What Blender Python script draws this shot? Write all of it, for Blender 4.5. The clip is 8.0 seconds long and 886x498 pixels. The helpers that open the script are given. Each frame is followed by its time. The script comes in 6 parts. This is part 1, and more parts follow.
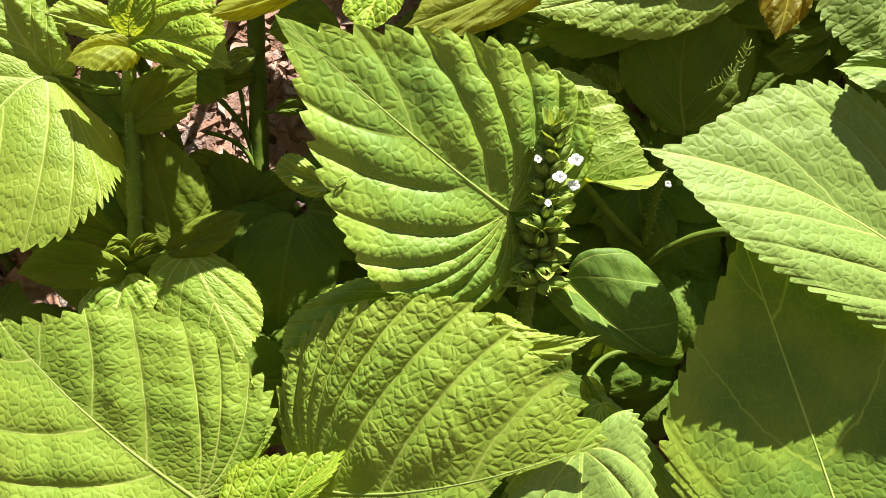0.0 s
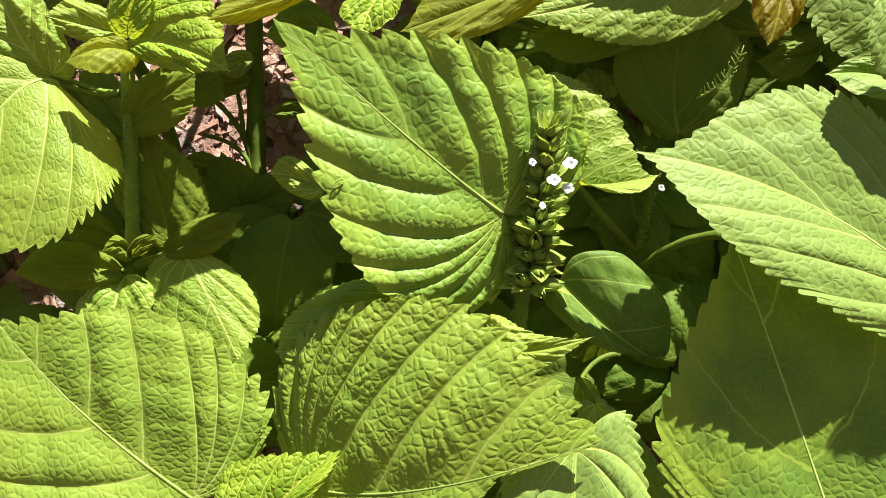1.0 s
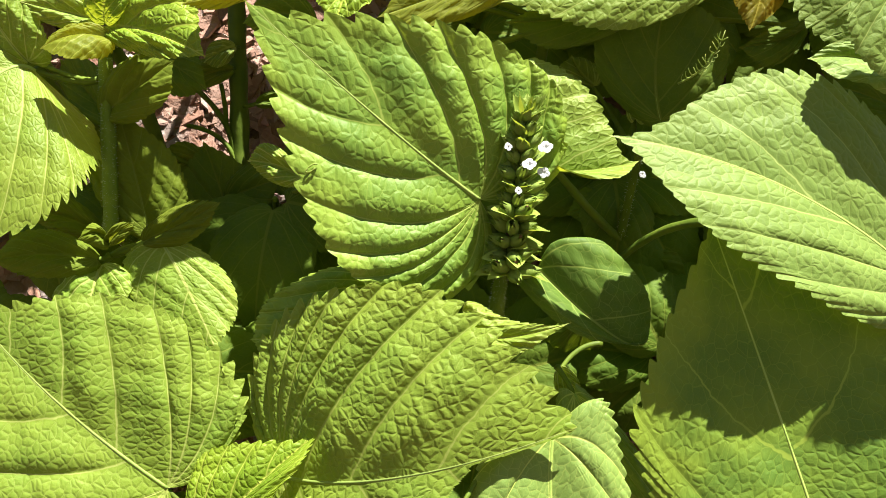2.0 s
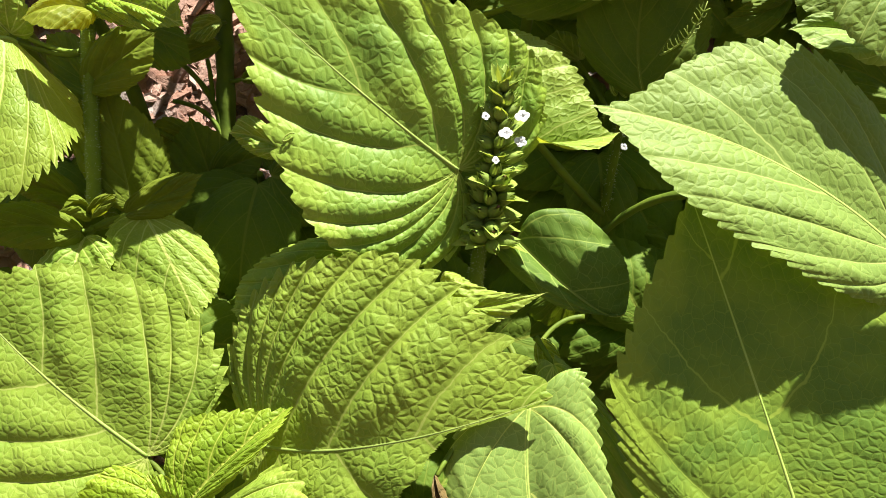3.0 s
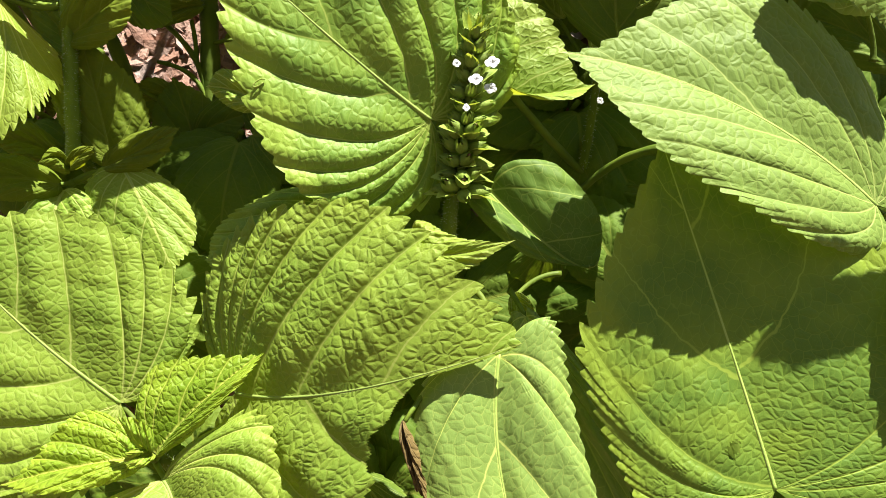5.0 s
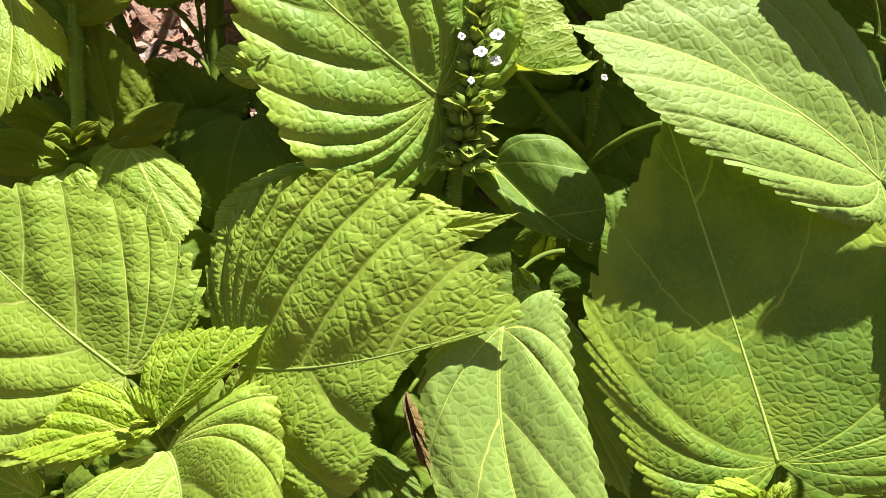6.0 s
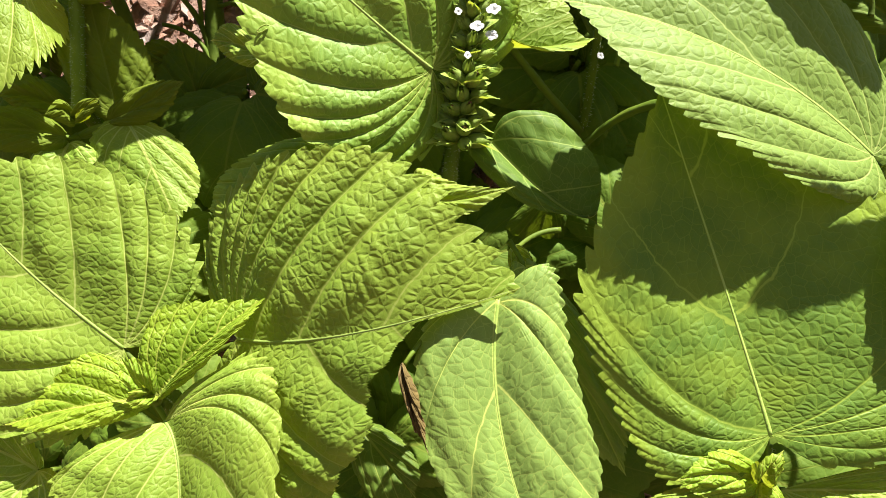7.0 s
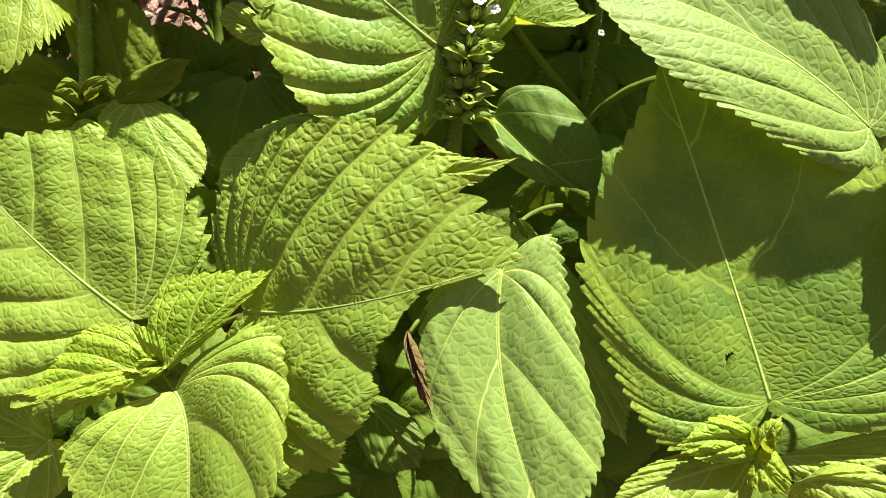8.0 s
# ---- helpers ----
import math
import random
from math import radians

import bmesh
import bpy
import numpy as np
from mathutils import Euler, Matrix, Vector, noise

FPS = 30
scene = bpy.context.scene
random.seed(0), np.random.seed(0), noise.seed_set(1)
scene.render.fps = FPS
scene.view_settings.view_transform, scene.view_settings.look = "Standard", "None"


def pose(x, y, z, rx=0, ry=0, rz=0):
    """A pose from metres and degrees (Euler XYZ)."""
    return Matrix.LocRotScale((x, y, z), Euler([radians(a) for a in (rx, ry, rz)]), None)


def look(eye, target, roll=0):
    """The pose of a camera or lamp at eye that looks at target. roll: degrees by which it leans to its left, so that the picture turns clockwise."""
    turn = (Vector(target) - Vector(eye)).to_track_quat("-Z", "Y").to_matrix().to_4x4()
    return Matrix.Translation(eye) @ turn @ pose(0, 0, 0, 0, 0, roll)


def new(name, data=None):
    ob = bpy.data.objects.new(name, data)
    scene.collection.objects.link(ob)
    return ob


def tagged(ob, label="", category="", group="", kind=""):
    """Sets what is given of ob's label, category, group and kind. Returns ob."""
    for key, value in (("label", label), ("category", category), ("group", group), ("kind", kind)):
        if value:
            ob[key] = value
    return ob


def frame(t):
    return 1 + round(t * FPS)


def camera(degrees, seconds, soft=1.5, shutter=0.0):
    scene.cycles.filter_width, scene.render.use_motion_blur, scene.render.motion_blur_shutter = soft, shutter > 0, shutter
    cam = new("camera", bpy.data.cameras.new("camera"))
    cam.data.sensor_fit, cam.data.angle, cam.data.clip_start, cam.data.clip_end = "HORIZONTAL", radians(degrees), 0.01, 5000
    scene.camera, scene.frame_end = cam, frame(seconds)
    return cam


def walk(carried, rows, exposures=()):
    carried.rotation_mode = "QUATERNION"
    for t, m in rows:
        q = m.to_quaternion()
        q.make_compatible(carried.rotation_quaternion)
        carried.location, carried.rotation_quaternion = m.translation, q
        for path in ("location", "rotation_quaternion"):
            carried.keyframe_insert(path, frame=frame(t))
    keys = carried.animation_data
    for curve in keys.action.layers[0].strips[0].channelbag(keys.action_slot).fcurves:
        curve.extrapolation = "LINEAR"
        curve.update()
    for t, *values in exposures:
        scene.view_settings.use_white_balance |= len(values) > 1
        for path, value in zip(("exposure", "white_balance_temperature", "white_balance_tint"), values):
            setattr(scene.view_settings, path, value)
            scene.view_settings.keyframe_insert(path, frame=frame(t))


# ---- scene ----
cam = camera(60.0, 8.0, soft=0.9)
EYE, TILT = 0.60, -35.0
ROWS = [
    (0, 0.0000, 0.0000, 0.0000, 0.00, 0.00, 0.00),
    (0.5, 0.0007, -0.0021, -0.0026, 0.03, 0.27, -0.05),
    (1, 0.0003, -0.0027, -0.0012, -0.28, 0.39, -0.21),
    (1.5, 0.0055, -0.0008, -0.0034, -0.08, 0.66, -0.15),
    (3, 0.0212, 0.0001, -0.0142, 0.52, -0.21, -0.31),
    (3.5, 0.0281, 0.0014, -0.0170, 0.96, -0.62, -0.22),
    (4, 0.0310, 0.0013, -0.0203, 1.16, -0.70, -0.32),
    (4.5, 0.0357, 0.0007, -0.0250, 1.18, -0.62, -0.49),
    (6, 0.0345, -0.0010, -0.0404, 1.34, -0.67, -0.91),
    (6.5, 0.0356, -0.0016, -0.0433, 1.30, -0.82, -0.99),
    (7, 0.0365, -0.0031, -0.0503, 1.42, -0.58, -1.09),
    (7.5, 0.0346, -0.0058, -0.0572, 1.38, -0.42, -1.03),
    (8, 0.0349, -0.0080, -0.0612, 1.34, -0.52, -0.96),
]
walk(cam, [(t, pose(0, 0, EYE, TILT, 0, 0) @ pose(x, y, z, 90 + pitch, roll, yaw)) for t, x, y, z, yaw, pitch, roll in ROWS], ((0.0, 1.84), (8.0, 1.84)))

# ---- light ----
SUN_DIR = Vector((0.291, 0.275, 0.916))
world = bpy.data.worlds.new("sky")
scene.world = world
world.use_nodes = True
sky = world.node_tree.nodes.new("ShaderNodeTexSky")
sky.sky_type = "NISHITA"
sky.sun_disc = False
sky.sun_elevation = math.asin(SUN_DIR.normalized().z)
sky.sun_rotation = math.atan2(SUN_DIR.x, SUN_DIR.y)
world.node_tree.links.new(sky.outputs[0], world.node_tree.nodes["Background"].inputs[0])
world.node_tree.nodes["Background"].inputs[1].default_value = 0.038
sun = new("sun", bpy.data.lights.new("sun", "SUN"))
sun.data.energy, sun.data.angle, sun.data.color = 5.0, radians(0.53), (1.0, 0.95, 0.84)
sun.matrix_world = look(SUN_DIR * 5, (0, 0, 0))


# ---- materials ----
class Nodes:
    """A material's node tree, written in short."""

    def __init__(self, name):
        self.material = bpy.data.materials.new(name)
        self.material.use_nodes = True
        self.tree = self.material.node_tree
        self.tree.nodes.clear()

    def node(self, kind):
        return self.tree.nodes.new("ShaderNode" + kind)

    def uv(self, layer):
        n = self.node("UVMap")
        n.uv_map = layer
        return n.outputs[0]

    def cells(self, vector, scale):
        """Distance to the nearest edge of a flat net of cells."""
        n = self.node("TexVoronoi")
        n.voronoi_dimensions = "2D"
        n.feature = "DISTANCE_TO_EDGE"
        self.put(vector, n.inputs["Vector"])
        n.inputs["Scale"].default_value = scale
        return n.outputs[0]

    def put(self, value, socket):
        if isinstance(value, bpy.types.NodeSocket):
            self.tree.links.new(value, socket)
        elif value is not None:
            socket.default_value = value

    def math(self, how, a, b=None, c=None, clamp=False):
        n = self.node("Math")
        n.operation, n.use_clamp = how, clamp
        for k, v in enumerate((a, b, c)):
            self.put(v, n.inputs[k])
        return n.outputs[0]

    def mix(self, factor, a, b, how="MIX"):
        n = self.node("Mix")
        n.data_type, n.blend_type = "RGBA", how
        self.put(factor, n.inputs[0])
        self.put(a, n.inputs[6])
        self.put(b, n.inputs[7])
        return n.outputs[2]

    def ramp(self, value, low, high, to_low=0.0, to_high=1.0):
        n = self.node("MapRange")
        n.interpolation_type = "SMOOTHSTEP"
        for k, v in enumerate((value, low, high, to_low, to_high)):
            self.put(v, n.inputs[k])
        return n.outputs[0]

    def noise(self, vector, scale, detail=3.0, rough=0.55):
        n = self.node("TexNoise")
        self.put(vector, n.inputs["Vector"])
        n.inputs["Scale"].default_value = scale
        n.inputs["Detail"].default_value = detail
        n.inputs["Roughness"].default_value = rough
        return n.outputs[0]

    def bump(self, height, strength, distance, normal=None):
        n = self.node("Bump")
        n.inputs["Strength"].default_value = strength
        n.inputs["Distance"].default_value = distance
        self.put(height, n.inputs["Height"])
        self.put(normal, n.inputs["Normal"])
        return n.outputs[0]

    def surface(self, shader):
        out = self.node("OutputMaterial")
        self.tree.links.new(shader, out.inputs[0])
        return self.material


def rgb(r, g, b):
    return (r, g, b, 1.0)


def leaf_material(name, deep, pale, vein, glow, through_part=0.42, gloss=0.40, blister=0.5, rim=0.5, side_vein=0.85, cell=0.0038, sheen=0.26, mottle=0.55):
    """A thin leaf: green blade with a paler rim, a pale midrib and side veins, a fine net between them, light passing through."""
    m = Nodes(name)
    sep = m.node("SeparateXYZ")
    m.put(m.uv("vein"), sep.inputs[0])
    q, v = sep.outputs[0], sep.outputs[1]
    sep2 = m.node("SeparateXYZ")
    m.put(m.uv("flat"), sep2.inputs[0])
    across, along = sep2.outputs[0], sep2.outputs[1]
    sep3 = m.node("SeparateXYZ")
    m.put(m.uv("strip"), sep3.inputs[0])
    coord = m.node("TexCoord").outputs["Object"]
    rand = m.node("ObjectInfo").outputs["Random"]
    wob = m.math("MULTIPLY_ADD", m.noise(coord, 150.0, 2.0), 0.09, -0.045)
    side = m.math("ABSOLUTE", m.math("SUBTRACT", m.math("FRACT", m.math("ADD", m.math("ADD", q, wob), 0.5)), 0.5))
    away = m.math("MULTIPLY", side, sep3.outputs[0])
    reach = m.math("ABSOLUTE", v)
    thin = m.math("MULTIPLY_ADD", reach, -0.00040, 0.00064)
    vein_side = m.math("SUBTRACT", 1.0, m.ramp(away, m.math("MULTIPLY", thin, 0.35), thin))
    mid_w = m.math("MULTIPLY_ADD", along, -0.00075, 0.00110)
    mid = m.math("SUBTRACT", 1.0, m.ramp(m.math("ABSOLUTE", across), m.math("MULTIPLY", mid_w, 0.5), mid_w))
    # the net of small veins: rungs from side vein to side vein, and a finer net inside
    stretch = m.node("CombineXYZ")
    warp = m.math("MULTIPLY_ADD", m.noise(coord, 210.0, 1.0), 0.8, -0.4)
    m.put(m.math("ADD", m.math("DIVIDE", across, cell), warp), stretch.inputs[0])
    m.put(m.math("ADD", m.math("DIVIDE", sep3.outputs[1], cell), warp), stretch.inputs[1])
    net = m.cells(stretch.outputs[0], 1.0)
    net_line = m.math("SUBTRACT", 1.0, m.ramp(net, 0.010, 0.048))
    fine = m.cells(stretch.outputs[0], 3.1)
    net_line = m.math("MAXIMUM", net_line, m.math("MULTIPLY", m.math("SUBTRACT", 1.0, m.ramp(fine, 0.01, 0.09)), 0.30))
    lines = m.math("MAXIMUM", mid, m.math("MAXIMUM", m.math("MULTIPLY", vein_side, side_vein), m.math("MULTIPLY", net_line, 0.36)))
    # blade colour
    blotch = m.ramp(m.noise(coord, 34.0, 4.0), 0.34, 0.68)
    colour = m.mix(m.math("MULTIPLY", blotch, mottle), deep, pale)
    edge = m.ramp(m.math("ADD", reach, m.math("MULTIPLY_ADD", m.noise(coord, 60.0), 0.5, -0.25)), 0.72, 1.0)
    colour = m.mix(m.math("MULTIPLY", edge, rim), colour, pale)
    speck = m.ramp(m.noise(coord, 1100.0, 2.0), 0.70, 0.75)
    colour = m.mix(m.math("MULTIPLY", speck, 0.30), colour, vein)
    colour = m.mix(lines, colour, vein)
    fade = m.node("HueSaturation")
    m.put(m.math("MULTIPLY_ADD", rand, 0.012, 0.494), fade.inputs["Hue"])
    m.put(m.math("MULTIPLY_ADD", rand, 0.16, 0.92), fade.inputs["Value"])
    m.put(colour, fade.inputs["Color"])
    colour = fade.outputs[0]
    # relief: each mesh of the net is a small dome
    dome = m.ramp(net, -0.05, 0.34)
    tiny = m.ramp(fine, 0.0, 0.30)
    relief = m.math("ADD", dome, m.math("MULTIPLY", tiny, 0.10))
    relief = m.math("MULTIPLY", relief, m.ramp(side, 0.0, 0.14, 0.15, 1.0))
    relief = m.math("ADD", relief, m.math("MULTIPLY", m.noise(coord, 620.0, 3.0), 0.16))
    normal = m.bump(relief, min(1.0, blister), 0.00050)
    blade = m.node("BsdfPrincipled")
    m.put(colour, blade.inputs["Base Color"])
    m.put(m.math("MULTIPLY_ADD", m.noise(coord, 240.0, 3.0), 0.20, gloss + 0.02), blade.inputs["Roughness"])
    blade.inputs["Specular IOR Level"].default_value = sheen
    m.put(normal, blade.inputs["Normal"])
    passed = m.node("BsdfTranslucent")
    m.put(m.mix(m.math("MULTIPLY", lines, 0.3), m.mix(1.0, glow, m.mix(blotch, rgb(0.82, 0.82, 0.82), rgb(1, 1, 1)), "MULTIPLY"), vein), passed.inputs["Color"])
    m.put(normal, passed.inputs["Normal"])
    both = m.node("MixShader")
    both.inputs[0].default_value = through_part
    m.put(blade.outputs[0], both.inputs[1])
    m.put(passed.outputs[0], both.inputs[2])
    return m.surface(both.outputs[0])


def plain_material(name, a, b, scale, rough=0.6, relief=0.3, depth=0.0006, glow=None, through_part=0.0, spots=None):
    """A rough natural surface in two tones with grain."""
    m = Nodes(name)
    coord = m.node("TexCoord").outputs["Object"]
    rand = m.node("ObjectInfo").outputs["Random"]
    island = m.node("NewGeometry").outputs["Random Per Island"]
    big = m.ramp(m.noise(coord, scale, 4.0), 0.32, 0.70)
    colour = m.mix(big, a, b)
    if spots:
        colour = m.mix(m.ramp(island, 0.72, 0.76), colour, m.mix(big, spots, a))
    fade = m.node("HueSaturation")
    m.put(m.math("MULTIPLY_ADD", m.math("FRACT", m.math("ADD", rand, island)), 0.5, 0.75), fade.inputs["Value"])
    m.put(colour, fade.inputs["Color"])
    shader = m.node("BsdfPrincipled")
    shader.inputs["Specular IOR Level"].default_value = 0.25
    m.put(fade.outputs[0], shader.inputs["Base Color"])
    m.put(m.math("MULTIPLY_ADD", m.noise(coord, scale * 5), 0.25, rough - 0.12), shader.inputs["Roughness"])
    m.put(m.bump(m.noise(coord, scale * 7, 4.0), relief, depth), shader.inputs["Normal"])
    if not glow:
        return m.surface(shader.outputs[0])
    passed = m.node("BsdfTranslucent")
    passed.inputs[0].default_value = glow
    both = m.node("MixShader")
    both.inputs[0].default_value = through_part
    m.put(shader.outputs[0], both.inputs[1])
    m.put(passed.outputs[0], both.inputs[2])
    return m.surface(both.outputs[0])


FRESH = leaf_material("leaf_fresh", rgb(0.195, 0.310, 0.036), rgb(0.290, 0.390, 0.050), rgb(0.50, 0.57, 0.15), rgb(0.40, 0.44, 0.022), blister=0.40, sheen=0.30, cell=0.0030)
CRINKLED = leaf_material("leaf_crinkled", rgb(0.195, 0.310, 0.036), rgb(0.290, 0.390, 0.050), rgb(0.42, 0.50, 0.11), rgb(0.40, 0.44, 0.022), blister=0.60, sheen=0.28, cell=0.0034)
PALE = leaf_material("leaf_pale", rgb(0.165, 0.250, 0.048), rgb(0.205, 0.292, 0.056), rgb(0.37, 0.45, 0.12), rgb(0.29, 0.35, 0.022), through_part=0.35, gloss=0.45, blister=0.42, side_vein=0.95, sheen=0.26)
DEEP = leaf_material("leaf_deep", rgb(0.150, 0.262, 0.034), rgb(0.280, 0.390, 0.046), rgb(0.38, 0.47, 0.09), rgb(0.26, 0.34, 0.016), through_part=0.36, rim=0.9, blister=0.42, sheen=0.30)
BROWN = leaf_material("leaf_brown", rgb(0.10, 0.065, 0.022), rgb(0.20, 0.14, 0.05), rgb(0.22, 0.16, 0.07), rgb(0.16, 0.09, 0.02), through_part=0.25, gloss=0.6, blister=0.8)
# Darker copy of the leaf green: deep shade put into the blade colour.
SHADE = leaf_material("leaf_shade_tone", rgb(0.085, 0.153, 0.014), rgb(0.143, 0.215, 0.019), rgb(0.18, 0.23, 0.03), rgb(0.14, 0.19, 0.006), through_part=0.36, gloss=0.6, blister=0.3)
SMOOTH = leaf_material("leaf_smooth", rgb(0.068, 0.131, 0.018), rgb(0.120, 0.194, 0.023), rgb(0.28, 0.35, 0.07), rgb(0.19, 0.26, 0.012), through_part=0.34, blister=0.16, gloss=0.46, side_vein=0.80)
BLUE = leaf_material("leaf_bluish", rgb(0.110, 0.202, 0.028), rgb(0.250, 0.345, 0.036), rgb(0.31, 0.42, 0.06), rgb(0.165, 0.255, 0.004), through_part=0.34, blister=0.42, rim=0.9, side_vein=0.90, sheen=0.27)
OLIVE = leaf_material("leaf_olive", rgb(0.185, 0.285, 0.062), rgb(0.240, 0.345, 0.070), rgb(0.47, 0.54, 0.13), rgb(0.28, 0.36, 0.02), through_part=0.34, blister=0.26, rim=0.4, side_vein=1.00, sheen=0.34)
# Dull olive copy: the back plant's shade is mixed into its leaf colour.
SHADE_OLIVE = leaf_material("leaf_shade_olive", rgb(0.119, 0.169, 0.011), rgb(0.175, 0.231, 0.015), rgb(0.20, 0.25, 0.03), rgb(0.23, 0.26, 0.006), through_part=0.42, gloss=0.6, blister=0.3)
YOUNG = leaf_material("leaf_young", rgb(0.165, 0.294, 0.018), rgb(0.302, 0.430, 0.033), rgb(0.46, 0.53, 0.09), rgb(0.39, 0.44, 0.02), blister=0.65, gloss=0.38, cell=0.0026)
# Gold and orange of backlight are put into these blade colours too.
BACKLIT_GOLD = leaf_material("leaf_backlit_gold", rgb(0.210, 0.260, 0.025), rgb(0.300, 0.330, 0.025), rgb(0.42, 0.44, 0.08), rgb(0.47, 0.43, 0.012), through_part=0.6, blister=0.3)
BACKLIT_ORANGE = leaf_material("leaf_backlit_orange", rgb(0.180, 0.165, 0.016), rgb(0.280, 0.230, 0.016), rgb(0.40, 0.35, 0.05), rgb(0.56, 0.36, 0.010), through_part=0.6, blister=0.25)
STEM = plain_material("green_stem", rgb(0.085, 0.140, 0.012), rgb(0.150, 0.210, 0.022), 60.0, 0.6, 0.6, glow=rgb(0.3, 0.36, 0.02), through_part=0.15)
RIB = plain_material("pale_midrib", rgb(0.25, 0.37, 0.075), rgb(0.33, 0.44, 0.105), 120.0, 0.55, 0.3, glow=rgb(0.36, 0.42, 0.04), through_part=0.2)
HAIR = plain_material("stem_hair", rgb(0.55, 0.60, 0.40), rgb(0.65, 0.68, 0.50), 90.0, 0.5)
CALYX = plain_material("calyx_green", rgb(0.120, 0.200, 0.022), rgb(0.280, 0.365, 0.065), 160.0, 0.5, 0.35, glow=rgb(0.25, 0.36, 0.03), through_part=0.25)
BRACT = plain_material("bract_green", rgb(0.20, 0.30, 0.04), rgb(0.34, 0.42, 0.09), 150.0, 0.5, 0.3, glow=rgb(0.4, 0.46, 0.04), through_part=0.35)
PETAL = plain_material("white_petal", rgb(0.62, 0.62, 0.66), rgb(0.72, 0.72, 0.74), 220.0, 0.55, 0.2, glow=rgb(0.8, 0.8, 0.8), through_part=0.3)
DRY = plain_material("dry_brown", rgb(0.10, 0.045, 0.025), rgb(0.24, 0.13, 0.07), 200.0, 0.7)
SOIL = plain_material("soil", rgb(0.110, 0.062, 0.046), rgb(0.230, 0.140, 0.108), 60.0, 0.9, 0.8, 0.003)
BLOCKER_BROWN = plain_material("sky_blocker_brown", rgb(0.12, 0.105, 0.08), rgb(0.17, 0.15, 0.115), 9.0, 0.9, 0.5, 0.004)
CHIP = plain_material("bark_chip", rgb(0.27, 0.145, 0.105), rgb(0.33, 0.215, 0.175), 70.0, 0.85, 0.6, 0.002, spots=rgb(0.36, 0.30, 0.28))


# ---- building ----
def part(name, verts, faces, material, parent, label="", uvs=None, smooth=True):
    """One mesh object under a thing or a part; verts in world metres."""
    base = parent.matrix_world.translation if parent.parent is None else parent.parent.matrix_world.translation if parent.parent.parent is None else parent.parent.parent.matrix_world.translation
    me = bpy.data.meshes.new(name)
    vv = np.asarray(verts, dtype=np.float64).reshape(-1, 3) - np.array(base)
    if isinstance(faces, np.ndarray):
        nf = len(faces)
        me.vertices.add(len(vv))
        me.vertices.foreach_set("co", vv.astype(np.float32).ravel())
        me.loops.add(nf * 4)
        me.loops.foreach_set("vertex_index", faces.astype(np.int32).ravel())
        me.polygons.add(nf)
        me.polygons.foreach_set("loop_start", np.arange(0, nf * 4, 4, dtype=np.int32))
        me.update(calc_edges=True)
        if uvs:
            for key, uv in uvs:
                layer = me.uv_layers.new(name=key)
                layer.data.foreach_set("uv", uv[faces.ravel()].astype(np.float32).ravel())
    else:
        me.from_pydata(vv.tolist(), [], faces)
    if smooth:
        me.polygons.foreach_set("use_smooth", np.ones(len(me.polygons), dtype=bool))
    me.update()
    me.materials.append(material)
    ob = new(name, me)
    ob.parent = parent
    if label:
        tagged(ob, label)
    return ob


def thing(name, at, label, category, group="", kind=""):
    ob = new(name)
    ob.empty_display_size = 0.02
    ob.location = at
    ob.matrix_world = Matrix.Translation(at)
    return tagged(ob, label, category, group, kind)


def unit(a):
    return a / (np.linalg.norm(a, axis=-1, keepdims=True) + 1e-12)


def bezier3(b, m, t, u):
    """The bent line from b through m (half way) to t."""
    b, m, t = (np.array(p, float) for p in (b, m, t))
    c = 2 * m - 0.5 * (b + t)
    u = np.asarray(u)[..., None]
    return (1 - u) ** 2 * b + 2 * u * (1 - u) * c + u**2 * t


def tube(points, radii, sides=10, ridge=0.0):
    """Verts and faces of a closed tube along points; ridge makes it four-cornered."""
    p = np.asarray(points, float)
    tan = unit(np.gradient(p, axis=0))
    ref = np.array((0.31, -0.9, 0.3)) if abs(tan[0][2]) > 0.7 else np.array((0.1, 0.2, 1.0))
    a = unit(np.cross(tan, ref))
    b = np.cross(tan, a)
    w = np.linspace(0, 2 * math.pi, sides, endpoint=False)
    r = np.asarray(radii, float)[:, None] * (1 + ridge * np.cos(4 * w))[None, :]
    v = p[:, None, :] + r[..., None] * (np.cos(w)[None, :, None] * a[:, None, :] + np.sin(w)[None, :, None] * b[:, None, :])
    n = len(p)
    faces = [(i * sides + k, i * sides + (k + 1) % sides, (i + 1) * sides + (k + 1) % sides, (i + 1) * sides + k) for i in range(n - 1) for k in range(sides)]
    faces += [tuple(range(sides))[::-1], tuple(range((n - 1) * sides, n * sides))]
    return v.reshape(-1, 3), faces


VIEW = np.array((0.0, -0.7, 0.72))


def margin_curve(widest, lobe, blunt, full, tail, notch=0.11):
    """One side of a heart-shaped leaf's rim from the notch at the stalk to the tip: along (0 base, 1 tip) and across (0 to 1), evenly spaced."""
    a = np.linspace(0.04, math.pi / 2, 300)
    x1 = widest - (widest + lobe) * np.cos(a)
    y1 = np.sin(a) ** full
    x1 = x1 + lobe * np.exp(-((y1 / notch) ** 2))
    f = np.linspace(0, 1, 500)[1:]
    x2 = widest + (1 - widest) * f
    y2 = np.clip(np.cos(f**blunt * math.pi / 2), 0, 1) ** (1.0 + tail * f**3)
    x, y = np.concatenate([x1, x2]), np.concatenate([y1, y2])
    run = np.concatenate([[0], np.cumsum(np.hypot(np.diff(x), np.diff(y) * 0.45))])
    return x, y, run / run[-1]


def both_sides(v):
    """A number for both halves of a leaf, or one for the left and one for the right."""
    return v if isinstance(v, tuple) else (v, v)


